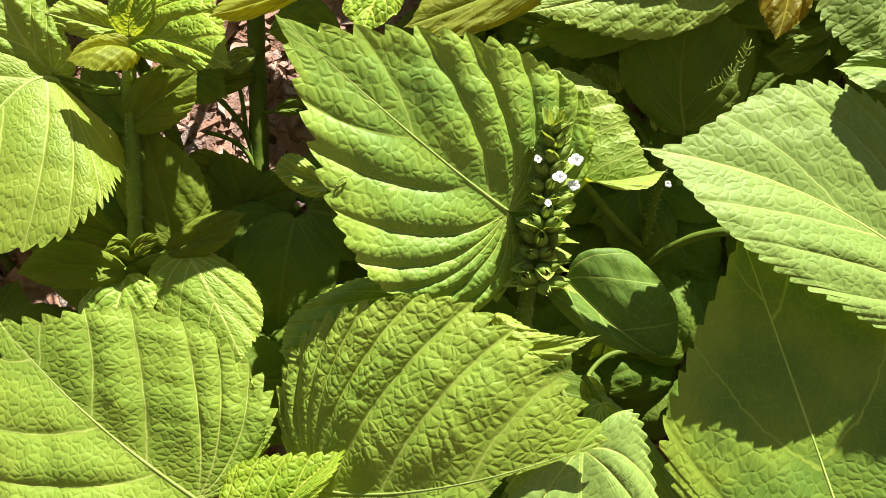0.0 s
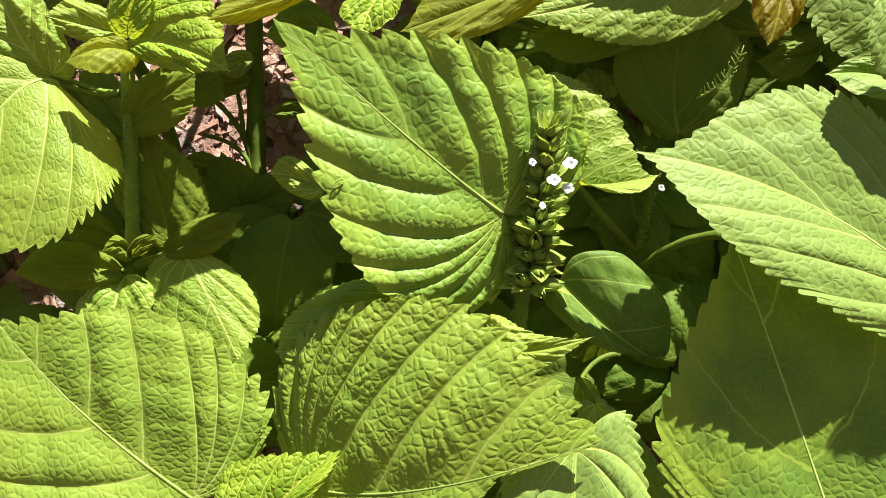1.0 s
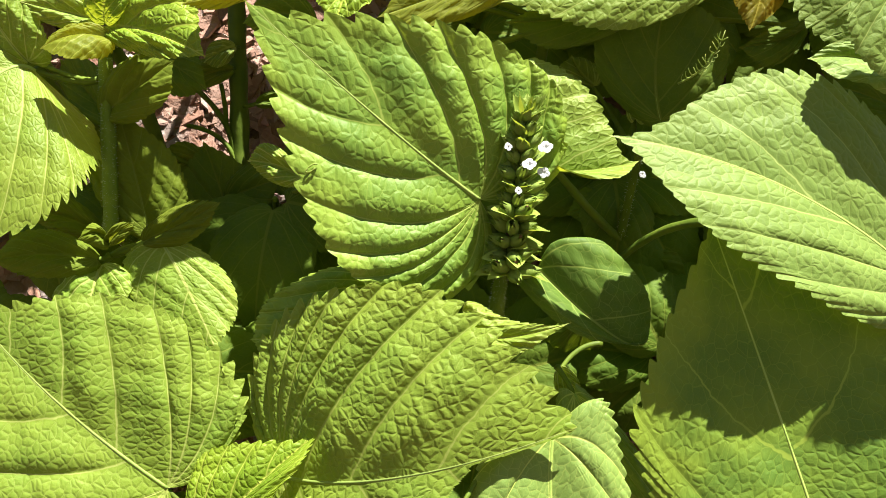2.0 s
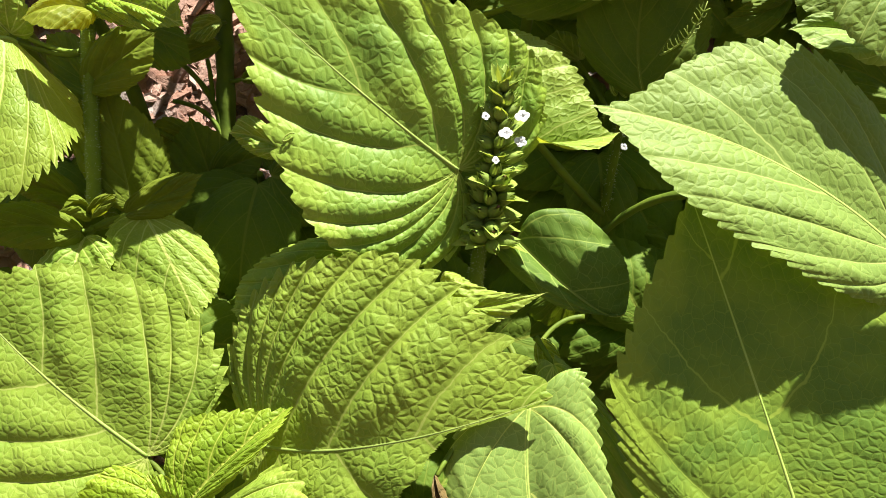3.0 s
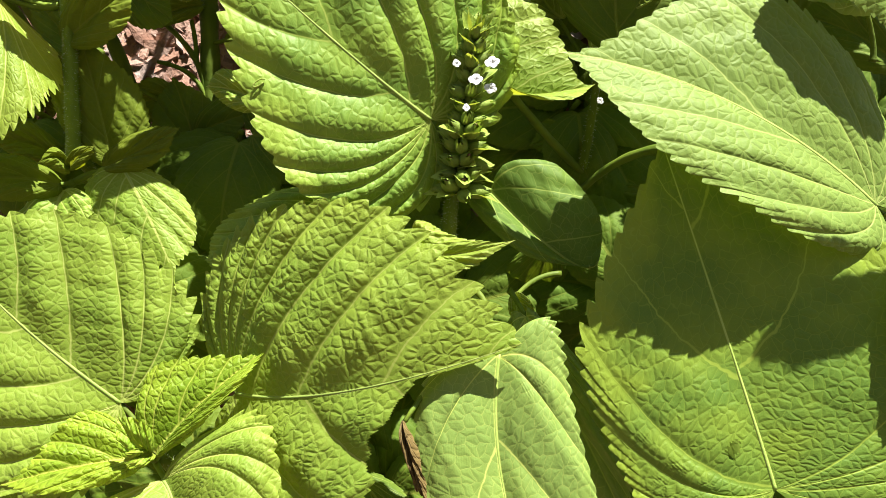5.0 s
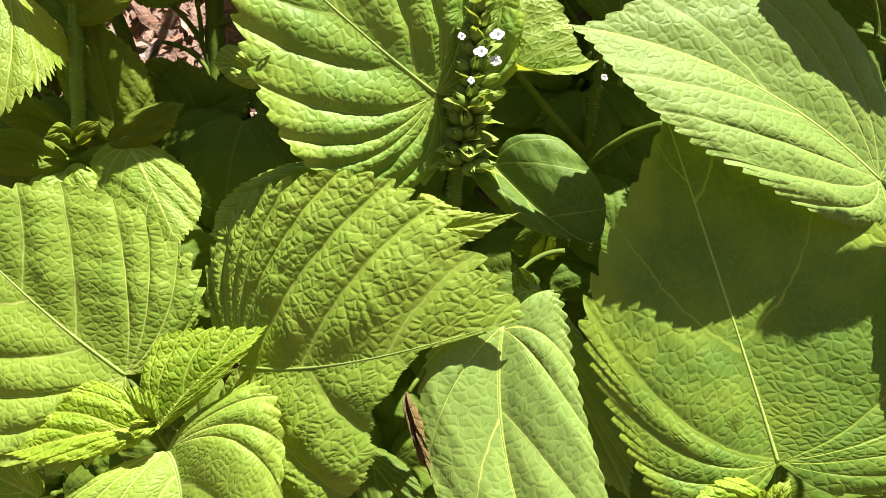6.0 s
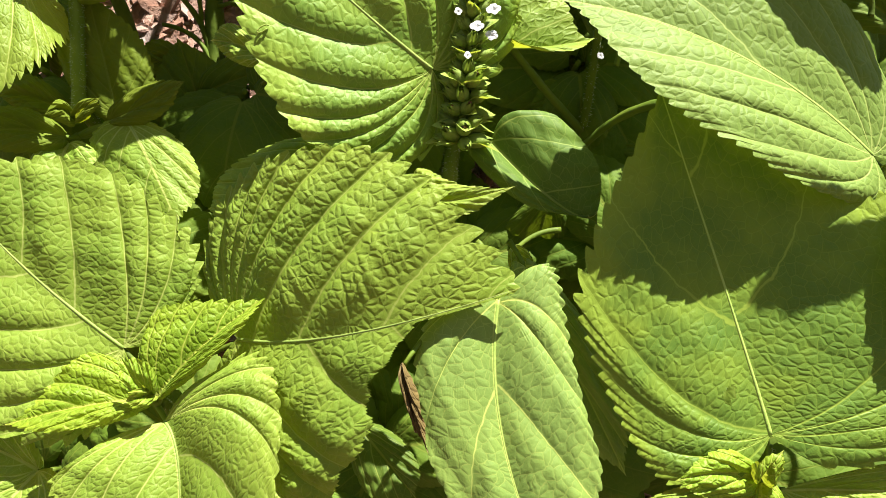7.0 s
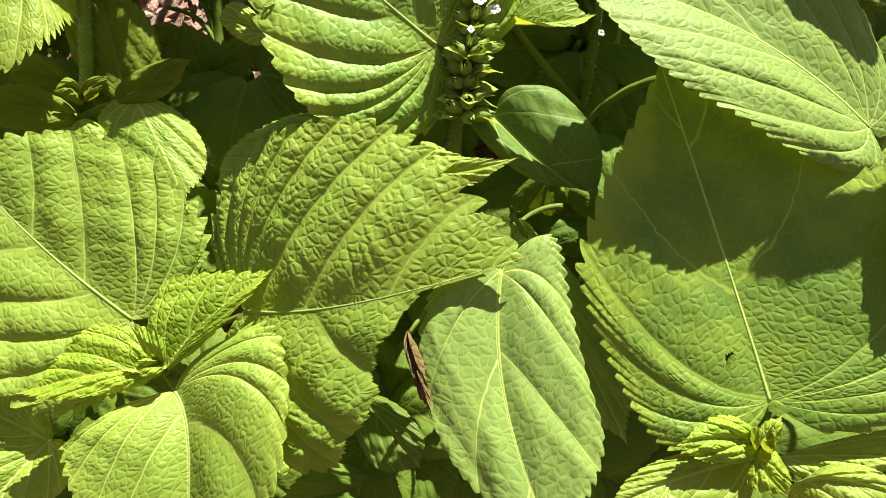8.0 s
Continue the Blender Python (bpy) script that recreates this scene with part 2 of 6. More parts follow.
def leaf(plant, base, middle, tip, left, right, material, label="", widest=0.3, lobe=0.08, teeth=24, tooth=0.09, holes=(), torn=None,
         arch=0.004, quilt=0.0012, veins=8.0, droop=0.0, wave=0.0, curl=0.0, fine=1.0, sweeps=0.68, bend=0.24, blunt=1.12, full=0.85, tail=0.45,
         ladder=0.0046, rungs=0.28, seed=0, stalk=None, stalk_r=0.0011):
    """A toothed, quilted leaf. base, middle and tip lie on the midrib, left and right on the two margins where it is widest.
    The outline's numbers may differ for the two halves. lobe: how far the base lobes reach back; torn: where the right half is torn off, at the midrib and at the rim;
    curl bends the tip away; ladder: the spacing of the small cross veins."""
    rng = np.random.RandomState(seed + 7)
    nu, nh = int(230 * fine) + 1, int(44 * fine)
    u = np.linspace(0, 1, nu)
    s = np.linspace(-1, 1, 2 * nh + 1)
    s = np.sign(s) * (1 - (1 - np.abs(s)) ** 1.3)
    U, S = np.meshgrid(u, s, indexing="ij")
    A = np.abs(S)
    shape = [[both_sides(v)[k] for v in (widest, lobe, blunt, full, tail)] for k in (0, 1)]
    e = [np.array(rim_point, float) - bezier3(base, middle, tip, np.array([shape[k][0]]))[0] for k, rim_point in ((0, left), (1, right))]
    n0 = unit(np.cross(e[1] - e[0], np.array(tip, float) - np.array(base, float)))
    if n0 @ VIEW < 0:
        n0 = -n0
    length = float(np.linalg.norm(np.array(middle, float) - base) + np.linalg.norm(np.array(tip, float) - middle))
    X, Y, W = np.zeros_like(U), np.zeros_like(U), np.zeros_like(U)
    for k in (0, 1):
        mx, my, run = margin_curve(*shape[k])
        mine = S > 0 if k else S <= 0
        X[mine], Y[mine], W[mine] = np.interp(U, run, mx)[mine], np.interp(U, run, my)[mine], shape[k][0]
    # lines from the midrib to the rim run forwards; the lowest ones fan out from the stalk
    root = np.clip(X - sweeps * Y * np.clip(X / np.maximum(W, 0.2), 0.4, 1.0), 0, 1)
    root = np.maximum.accumulate(root, axis=0)
    # teeth point forward, bulge and are a little uneven
    beat = U * teeth + 0.36 * np.sin(U * 9 + seed) + np.where(S > 0, 0.37, 0.0)
    saw = beat % 1.0
    toothed = np.where(saw < 0.74, np.sin(saw / 0.74 * math.pi / 2) ** 0.9, (1 - saw) / 0.26)
    size = tooth * (0.8 + 0.4 * np.sin(np.floor(beat) * 12.9898 + seed))
    fadeout = np.clip((1 - U) / 0.06, 0, 1) * np.clip(U / 0.08, 0, 1)
    wide0 = np.where(S > 0, np.linalg.norm(e[1]), np.linalg.norm(e[0]))
    amp = 0.50 * np.minimum(size * wide0, 0.0098) * A**10 * fadeout
    rim_x, rim_y = np.gradient(X, axis=0) * length, np.gradient(Y, axis=0) * wide0
    rim = np.hypot(rim_x, rim_y) + 1e-9
    out_x, out_y = -rim_y / rim, rim_x / rim
    bow = bend * Y * A * (1 - A)
    push, slide = amp * (toothed - 0.6), amp * 0.45 * toothed
    x2 = root + (X - root) * A - bow + (out_x * push + rim_x / rim * slide) / length
    y2 = Y * A + 0.18 * bow + (out_y * push + rim_y / rim * slide) / wide0
    y2 = np.maximum(y2, 0)
    # onto the bent midrib, prolonged behind the stalk
    spine = bezier3(base, middle, tip, np.clip(x2, 0, 1.02))
    first = unit(bezier3(base, middle, tip, np.array([0.03]))[0] - np.array(base, float)) * length
    spine = spine + np.minimum(x2, 0)[..., None] * first
    side = np.where(S[..., None] > 0, e[1], e[0])
    wide = np.linalg.norm(side, axis=-1)
    P = spine + y2[..., None] * side
    q = U * veins + 0.35 + 0.5 * np.clip(1 - U * 3, 0, 1) + 0.10 * np.sin(U * 21 + seed * 1.7 + 2 * (S > 0))
    # relief: pillows between the veins, smaller ones across, large waves along the rim
    pillow = np.abs(np.sin(math.pi * q)) ** 0.75
    cell = np.floor(q)
    rung = np.hypot((x2 + 0.1) * length, y2 * wide * 1.15)
    cross = 0.5 - 0.5 * np.cos(2 * math.pi * (rung / (ladder * (1 + 0.14 * np.sin(cell * 3.1 + seed))) + 0.16 * np.sin(q * 5.0 + cell) + 0.25 * np.sin(rung * 190 + cell * 2) + cell * 0.37 + 0.5 * np.sin(rung * 330 + q * 2.3)))
    lump = np.zeros_like(U)
    for f, amp in ((2.3, 0.5), (4.9, 0.3), (9.7, 0.2)):
        a1, a2 = rng.uniform(0, 6.28, 2)
        lump += amp * np.sin(f * 3.1 * x2 + a1 + 1.3 * S) * np.sin(f * 2.2 * y2 * np.sign(S) + a2 + x2)
    inner = np.clip(y2 * 5, 0, 1) * np.clip((1 - U) * 4.5, 0, 1) * np.clip(np.hypot(x2, y2 * 0.5) * 3.2, 0, 1)
    # the true width of the strip between two side veins sets the depth of the relief and the veins' thickness
    step = np.linalg.norm(np.gradient(P, axis=0), axis=-1) / (np.abs(np.gradient(q, axis=0)) + 1e-6)
    room = np.clip(step / 0.0085, 0.08, 1.15)
    h = quilt * room * ((0.80 * pillow - 0.4) + rungs * (cross**0.6 - 0.5) * pillow) * inner * (1 - 0.45 * A**4)
    h += 0.0014 * lump * (0.3 + A) * inner
    h += arch * np.sin(np.clip(A, 0, 1) * math.pi) * Y - droop * A**2.5 * Y
    h += wave * A**3 * np.sin(U * 17 + seed + 2.2 * (S > 0)) * fadeout
    h -= curl * np.clip((x2 - 0.6) / 0.4, 0, 1) ** 2
    h += 0.0003 * np.exp(-((y2 * wide / 0.0016) ** 2)) * np.clip(1 - x2, 0, 1)
    P = P + h[..., None] * n0
    nv = 2 * nh + 1
    i = np.arange(nu - 1)[:, None] * nv + np.arange(nv - 1)[None, :]
    faces = np.stack([i, i + 1, i + nv + 1, i + nv], -1).reshape(-1, 4)
    mid_x, mid_y = (x2[:-1, :-1] + x2[1:, 1:]) / 2, (y2 * np.sign(S))
    mid_y = (mid_y[:-1, :-1] + mid_y[1:, 1:]) / 2
    gone = np.zeros_like(mid_x, dtype=bool)
    for hx, hy, rx, ry in holes:
        ragged = 1 + 0.3 * np.sin(mid_x * 190 + mid_y * 70)
        gone |= ((mid_x - hx) / rx) ** 2 + ((mid_y - hy) / ry) ** 2 < ragged
    if torn:
        line = torn[0] + (torn[1] - torn[0]) * mid_y + 0.030 * np.sin(mid_y * 11 + 1) + 0.010 * np.sin(mid_y * 37)
        gone |= (mid_x > line) & (mid_y > 0.02)
    faces = faces[~gone.ravel()]
    if np.dot(np.cross(P[nu // 2, nh + 3] - P[nu // 2, nh], P[nu // 2 + 6, nh + 3] - P[nu // 2, nh + 3]), n0) < 0:
        faces = faces[:, ::-1]
    uvs = (("vein", np.stack([q + 40 * (S > 0), S], -1).reshape(-1, 2)), ("flat", np.stack([y2 * wide * np.sign(S), x2], -1).reshape(-1, 2)),
           ("strip", np.stack([np.clip(step, 0.001, 0.03), x2 * length], -1).reshape(-1, 2)))
    ob = part("leaf", P.reshape(-1, 3), faces, material, plant, label, uvs)
    if fine >= 0.7:
        run_u = np.linspace(0.0, 0.97, 46)
        rib = bezier3(base, middle, tip, run_u) + ((-0.00012 - curl * np.clip((run_u - 0.6) / 0.4, 0, 1) ** 2)[:, None]) * n0
        rib_r = min(0.00085, 0.009 * length) * (1 - 0.82 * run_u)
        v, f = tube(rib, rib_r, 8)
        part("midrib", v, f, RIB, ob)
    if stalk is not None:
        b, d = np.array(base, float), np.array(stalk, float)
        b_in = bezier3(base, middle, tip, np.array([0.04]))[0] - n0 * 0.0012
        m = (b + d) / 2 - 0.10 * np.linalg.norm(b - d) * n0 - 0.12 * np.linalg.norm(b - d) * first / length
        v, f = tube(bezier3(b_in, m, d, np.linspace(0, 1, 12)), np.linspace(stalk_r * 0.8, stalk_r * 1.25, 12), 8, 0.08)
        part("petiole", v, f, STEM, ob)
    return ob


def stem(plant, points, r0, r1, label="", hairs=0):
    """A four-cornered stem along a smooth line through points, with fine hairs."""
    p = np.array(points, float)
    x = np.linspace(0, 1, len(p))
    t = np.linspace(0, 1, 34)
    if len(p) == 3:
        line = bezier3(p[0], p[1], p[2], t)
    else:
        line = np.stack([np.interp(t, x, p[:, k]) for k in range(3)], -1)
        for _ in range(3):
            line[1:-1] = (line[:-2] + 2 * line[1:-1] + line[2:]) / 4
    radii = np.linspace(r0, r1, 34) * (1 + 0.06 * np.sin(t * 23))
    v, f = tube(line, radii, 12, 0.10)
    ob = part("stem", v, f, STEM, plant, label)
    if hairs:
        rng = np.random.RandomState(len(points) + hairs)
        hv, hf = [], []
        for _ in range(hairs):
            k = rng.uniform(0, 33)
            c = np.array([np.interp(k, np.arange(34), line[:, j]) for j in range(3)])
            d = unit(rng.normal(size=3))
            ax = unit(line[-1] - line[0])
            d = unit(d - ax * (d @ ax))
            r = np.interp(k, np.arange(34), radii)
            w = np.cross(ax, d) * 0.00006
            o = c + d * r * 0.9
            end = c + d * (r + rng.uniform(0.0006, 0.0014)) + ax * rng.uniform(-0.0004, 0.0004)
            n = len(hv)
            hv += [o - w, o + w, o + ax * 0.0001, end]
            hf += [(n, n + 1, n + 3), (n + 1, n + 2, n + 3), (n + 2, n, n + 3)]
        tagged(part("stem_hair", hv, hf, HAIR, ob), "fine pale hairs on the green stem", kind="stuff")
    return ob


# ---- ground ----
def smooth(x, a, b):
    x = min(1.0, max(0.0, (x - a) / (b - a)))
    return x * x * (3 - 2 * x)


def ground_height(x, y):
    """A planting bank: level by the path, rising behind the plants, level again above."""
    run = min(0.86, max(0.012, y))
    mound = (1 - smooth(abs(x), 0.7, 3.5)) * (1 - smooth(y, 1.1, 4.5))
    return 1.04 * (run - 0.0121) * mound + 0.006 * noise.noise((x * 9, y * 9, 3)) + 0.003 * noise.noise((x * 31, y * 31, 7)) - 0.02 * smooth(y, 0.7, 0.86)


def build_ground():
    def ticks(far, near, inner):
        out = [far * (1 - k / 14) ** 3 + near for k in range(14)]
        return out

    xs = sorted([-v for v in ticks(400, 0.6, 0)] + [-0.6 + 0.0125 * k for k in range(97)] + ticks(400, 0.61, 0))
    ys = sorted([-v for v in ticks(400, 0.3, 0)] + [-0.3 + 0.0125 * k for k in range(105)] + ticks(400, 1.02, 0))
    verts = [(x, y, ground_height(x, y)) for x in xs for y in ys]
    n = len(ys)
    faces = [(i * n + j, (i + 1) * n + j, (i + 1) * n + j + 1, i * n + j + 1) for i in range(len(xs) - 1) for j in range(n - 1)]
    me = bpy.data.meshes.new("ground")
    me.from_pydata(verts, [], faces)
    me.polygons.foreach_set("use_smooth", np.ones(len(faces), dtype=bool))
    me.materials.append(SOIL)
    return tagged(new("ground", me), "dark soil bank under the bark mulch", "ground", kind="structure")


ground = build_ground()


def build_mulch():
    """Loose bark chips and dry flakes lying over the soil, tilted every way."""
    rng = random.Random(5)
    verts, faces = [], []
    for _ in range(20000):
        x, y = rng.gauss(0, 0.26), rng.gauss(0.45, 0.22)
        if y < -0.05 or y > 0.86:
            continue
        long, wide, thick = rng.uniform(0.010, 0.034), rng.uniform(0.007, 0.018), rng.uniform(0.0008, 0.0025)
        m = Matrix.Translation((x, y, ground_height(x, y) + rng.uniform(0.0005, 0.0035))) @ Euler((radians(46), 0, 0)).to_matrix().to_4x4() @ Euler((rng.gauss(0, 0.22), rng.gauss(0, 0.22), rng.uniform(0, 6.28))).to_matrix().to_4x4()
        b = len(verts)
        k = 6
        ring = [(math.cos(a) * long / 2 * rng.uniform(0.7, 1.1), math.sin(a) * wide / 2 * rng.uniform(0.6, 1.1)) for a in (i * 2 * math.pi / k + 0.3 for i in range(k))]
        bow = rng.uniform(-0.002, 0.003)
        for h in (-thick / 2, thick / 2):
            for px, py in ring:
                verts.append(tuple(m @ Vector((px, py, h + bow * (px / long) ** 2 * 4))))
        faces.append(tuple(range(b + k, b + 2 * k)))
        faces += [(b + i, b + (i + 1) % k, b + k + (i + 1) % k, b + k + i) for i in range(k)]
    me = bpy.data.meshes.new("bark_mulch")
    me.from_pydata(verts, [], faces)
    me.materials.append(CHIP)
    return tagged(new("bark_mulch", me), "reddish brown and greyish bark chips covering the soil", "mulch", kind="stuff")


mulch = build_mulch()


def build_sky_blocker():
    """An added, unseen wall that blocks sky light from behind the viewer, with a cap."""
    def box(x0, x1, y0, y1, z0, z1):
        bm = bmesh.new()
        bmesh.ops.create_cube(bm, size=1.0, matrix=Matrix.Translation(((x0 + x1) / 2, (y0 + y1) / 2, (z0 + z1) / 2)) @ Matrix.Diagonal((x1 - x0, y1 - y0, z1 - z0, 1)))
        bmesh.ops.bevel(bm, geom=bm.edges[:], offset=0.006, segments=2, affect="EDGES")
        me = bpy.data.meshes.new("wall")
        bm.to_mesh(me)
        bm.free()
        me.materials.append(BLOCKER_BROWN)
        return me

    # Only there to cut sky fill and reflections on the leaves.
    wall = tagged(new("wall_south", box(-4.0, 4.0, -1.35, -1.15, -0.1, 2.4)), "unseen plain wall added to block sky light", "wall", kind="structure")
    coping = new("coping", box(-4.05, 4.05, -1.40, -1.10, 2.4, 2.46))
    coping.parent = wall
    return wall


wall_south = build_sky_blocker()


spike_plant = thing("perilla_plant", (0.0316, 0.2558, 0.2495), "tall green perilla plant with a white-flowered spike", "plant", "perilla plants")
stem(spike_plant, ((0.0316, 0.2558, 0.2495), (0.0316, 0.2513, 0.3381), (0.0316, 0.2258, 0.4105)), 0.0040, 0.0024, hairs=500)
leaf(spike_plant, (0.0240, 0.2419, 0.4480), (-0.0082, 0.2455, 0.4748), (-0.0582, 0.2621, 0.5155), (-0.0208, 0.2152, 0.4315), (0.0491, 0.2637, 0.4878), DEEP, "broad deep green leaf with yellowish toothed edge", blunt=(1.042, 1.283), full=(0.498, 0.768), tail=(0.229, 0.473), widest=(0.363, 0.125), lobe=(0.153, 0.201), teeth=21, quilt=0.0028, veins=10, sweeps=0.95, bend=0.4, arch=0.001, droop=0.001, fine=1.25, rungs=0.16, tooth=0.12, seed=1, stalk=(0.0310, 0.2349, 0.4332))
leaf(spike_plant, (0.0467, 0.2338, 0.4220), (0.0749, 0.2171, 0.4030), (0.0874, 0.2142, 0.4035), (0.0744, 0.2375, 0.4298), (0.0512, 0.2201, 0.4095), SMOOTH, "small smooth green leaf beside the spike", blunt=(1.086, 1.192), full=(0.855, 0.787), tail=(0.397, 0.452), widest=(0.243, 0.352), lobe=(-0.024, 0.139), teeth=21, tooth=0.020, quilt=0.0002, veins=5, seed=2, stalk=(0.0334, 0.2304, 0.4219))
leaf(spike_plant, (0.0311, 0.2790, 0.4671), (0.0477, 0.2635, 0.4498), (0.0874, 0.2612, 0.4562), (0.0602, 0.2874, 0.4792), (0.0612, 0.2508, 0.4534), FRESH, "pale green leaf with a drooping tip", holes=((0.22, -0.40, 0.022, 0.05), ), blunt=(1.092, 1.406), full=(0.820, 0.851), tail=(0.739, 0.210), widest=(0.355, 0.476), lobe=(0.060, 0.050), quilt=0.0008, teeth=20, tooth=0.051, curl=0.004, seed=3, stalk=(0.0368, 0.2700, 0.4447))
leaf(spike_plant, (0.0177, 0.2157, 0.4151), (0.0282, 0.2041, 0.4135), (0.0560, 0.2034, 0.4210), (0.0290, 0.2112, 0.4188), (0.0281, 0.2003, 0.4103), FRESH, "narrow pointed leaf", blunt=(1.136, 1.113), full=(0.847, 0.850), tail=(0.438, 0.442), widest=(0.286, 0.302), lobe=(0.051, 0.050), teeth=16, tooth=0.102, quilt=0.0009, seed=4, stalk=(0.0320, 0.2158, 0.3963))

rosette_plant = thing("perilla_plant", (-0.0757, 0.1967, 0.1881), "leafy perilla plant with a bright rosette of leaves", "plant", "perilla plants")
stem(rosette_plant, ((-0.0757, 0.1967, 0.1881), (-0.0757, 0.1922, 0.2746), (-0.0757, 0.1667, 0.3454)), 0.0040, 0.0024, hairs=500)
leaf(rosette_plant, (-0.0914, 0.1803, 0.3600), (-0.1313, 0.1959, 0.3897), (-0.1616, 0.2129, 0.4206), (-0.0733, 0.2101, 0.4005), (-0.1411, 0.1583, 0.3434), FRESH, "large bright yellow-green quilted leaf", blunt=(1.616, 1.300), full=(0.877, 0.850), tail=(0.609, 0.450), widest=(0.276, 0.300), lobe=(0.057, 0.130), teeth=21, tooth=0.17, quilt=0.0022, veins=9.5, arch=0.002, fine=1.25, rungs=0.2, seed=5, stalk=(-0.0806, 0.1695, 0.3494))
leaf(rosette_plant, (-0.0473, 0.1819, 0.3646), (-0.0047, 0.1721, 0.3765), (0.0561, 0.1758, 0.3961), (-0.0241, 0.2111, 0.4295), (-0.0166, 0.1368, 0.3247), CRINKLED, "broad crinkled leaf with a torn rolled rim", full=(0.622, 0.915), tail=(0.000, 0.534), widest=(0.411, 0.491), lobe=(0.122, 0.076), teeth=22, tooth=0.15, quilt=0.0034, veins=10, arch=0.002, wave=0.0015, droop=0.004, blunt=(1.567, 1.332), curl=0.006, torn=(0.69, 0.58), fine=1.25, rungs=0.24, seed=6, stalk=(-0.0775, 0.1683, 0.3477))
leaf(rosette_plant, (-0.0703, 0.1559, 0.3468), (-0.0601, 0.1300, 0.3293), (-0.0643, 0.0845, 0.2724), (-0.1057, 0.1342, 0.3376), (-0.0250, 0.1447, 0.3550), FRESH, "large folded yellow-green leaf", blunt=(1.401, 1.937), full=(0.898, 0.364), tail=(0.448, 0.365), widest=(0.120, 0.548), lobe=(-0.000, 0.002), teeth=20, tooth=0.16, quilt=0.0022, veins=8, arch=0.006, seed=7, stalk=(-0.0768, 0.1660, 0.3445))
leaf(rosette_plant, (-0.0732, 0.1622, 0.3535), (-0.0566, 0.1718, 0.3697), (-0.0336, 0.1877, 0.3826), (-0.0752, 0.1808, 0.3778), (-0.0473, 0.1655, 0.3753), YOUNG, "small young crinkled leaf", blunt=(0.734, 1.236), full=(0.854, 0.836), tail=(0.820, 0.419), widest=(0.331, 0.342), lobe=(0.060, 0.059), teeth=17, tooth=0.119, quilt=0.0012, veins=8, arch=0.003, seed=8, stalk=(-0.0768, 0.1664, 0.3451))
leaf(rosette_plant, (-0.0757, 0.1603, 0.3532), (-0.0966, 0.1551, 0.3553), (-0.1272, 0.1505, 0.3488), (-0.0987, 0.1700, 0.3671), (-0.0952, 0.1445, 0.3550), YOUNG, "small young crinkled leaf", blunt=(0.699, 1.252), full=(0.837, 0.893), tail=(0.941, 0.518), widest=(0.345, 0.423), lobe=(-0.050, 0.034), teeth=16, tooth=0.102, quilt=0.0012, veins=7, arch=0.003, seed=9, stalk=(-0.0779, 0.1664, 0.3450))
leaf(rosette_plant, (-0.0752, 0.1615, 0.3549), (-0.0767, 0.1583, 0.3649), (-0.0832, 0.1624, 0.3732), (-0.0716, 0.1603, 0.3701), (-0.0806, 0.1549, 0.3625), YOUNG, "tiny unfolding leaf", widest=0.4, teeth=10, tooth=0.136, quilt=0.0012, fine=0.5, lobe=0.03, seed=10, stalk=(-0.0757, 0.1667, 0.3454))
leaf(rosette_plant, (-0.0752, 0.1615, 0.3549), (-0.0761, 0.1551, 0.3603), (-0.0800, 0.1522, 0.3610), (-0.0776, 0.1559, 0.3639), (-0.0754, 0.1518, 0.3579), YOUNG, "tiny unfolding leaf", widest=0.4, teeth=10, tooth=0.136, quilt=0.0012, fine=0.5, lobe=0.03, seed=11, stalk=(-0.0757, 0.1667, 0.3454))

lowmid_plant = thing("perilla_plant", (0.0492, 0.2281, 0.2208), "perilla plant with broad olive green leaves", "plant", "perilla plants")
stem(lowmid_plant, ((0.0492, 0.2281, 0.2208), (0.0492, 0.2236, 0.3061), (0.0492, 0.1981, 0.3759)), 0.0040, 0.0024, hairs=0)
leaf(lowmid_plant, (0.0501, 0.1849, 0.3836), (0.0524, 0.1506, 0.3477), (0.0729, 0.1158, 0.3084), (0.0206, 0.1631, 0.3656), (0.0846, 0.1495, 0.3500), OLIVE, "broad flat olive green leaf with pale veins", full=(0.645, 0.345), tail=(0.000, 1.277), widest=(0.293, 0.664), lobe=(0.032, 0.040), teeth=24, tooth=0.11, quilt=0.0014, veins=5, arch=0.003, droop=0.002, blunt=(2.008, 1.366), seed=12, stalk=(0.0422, 0.2094, 0.3920))
leaf(lowmid_plant, (0.0615, 0.2085, 0.3810), (0.0796, 0.1854, 0.3529), (0.1012, 0.1584, 0.3191), (0.0612, 0.1834, 0.3452), (0.0939, 0.1856, 0.3531), OLIVE, "shaded green leaf under the broad leaf", widest=0.34, lobe=0.08, teeth=23, quilt=0.001, seed=13, stalk=(0.0548, 0.2165, 0.3877))

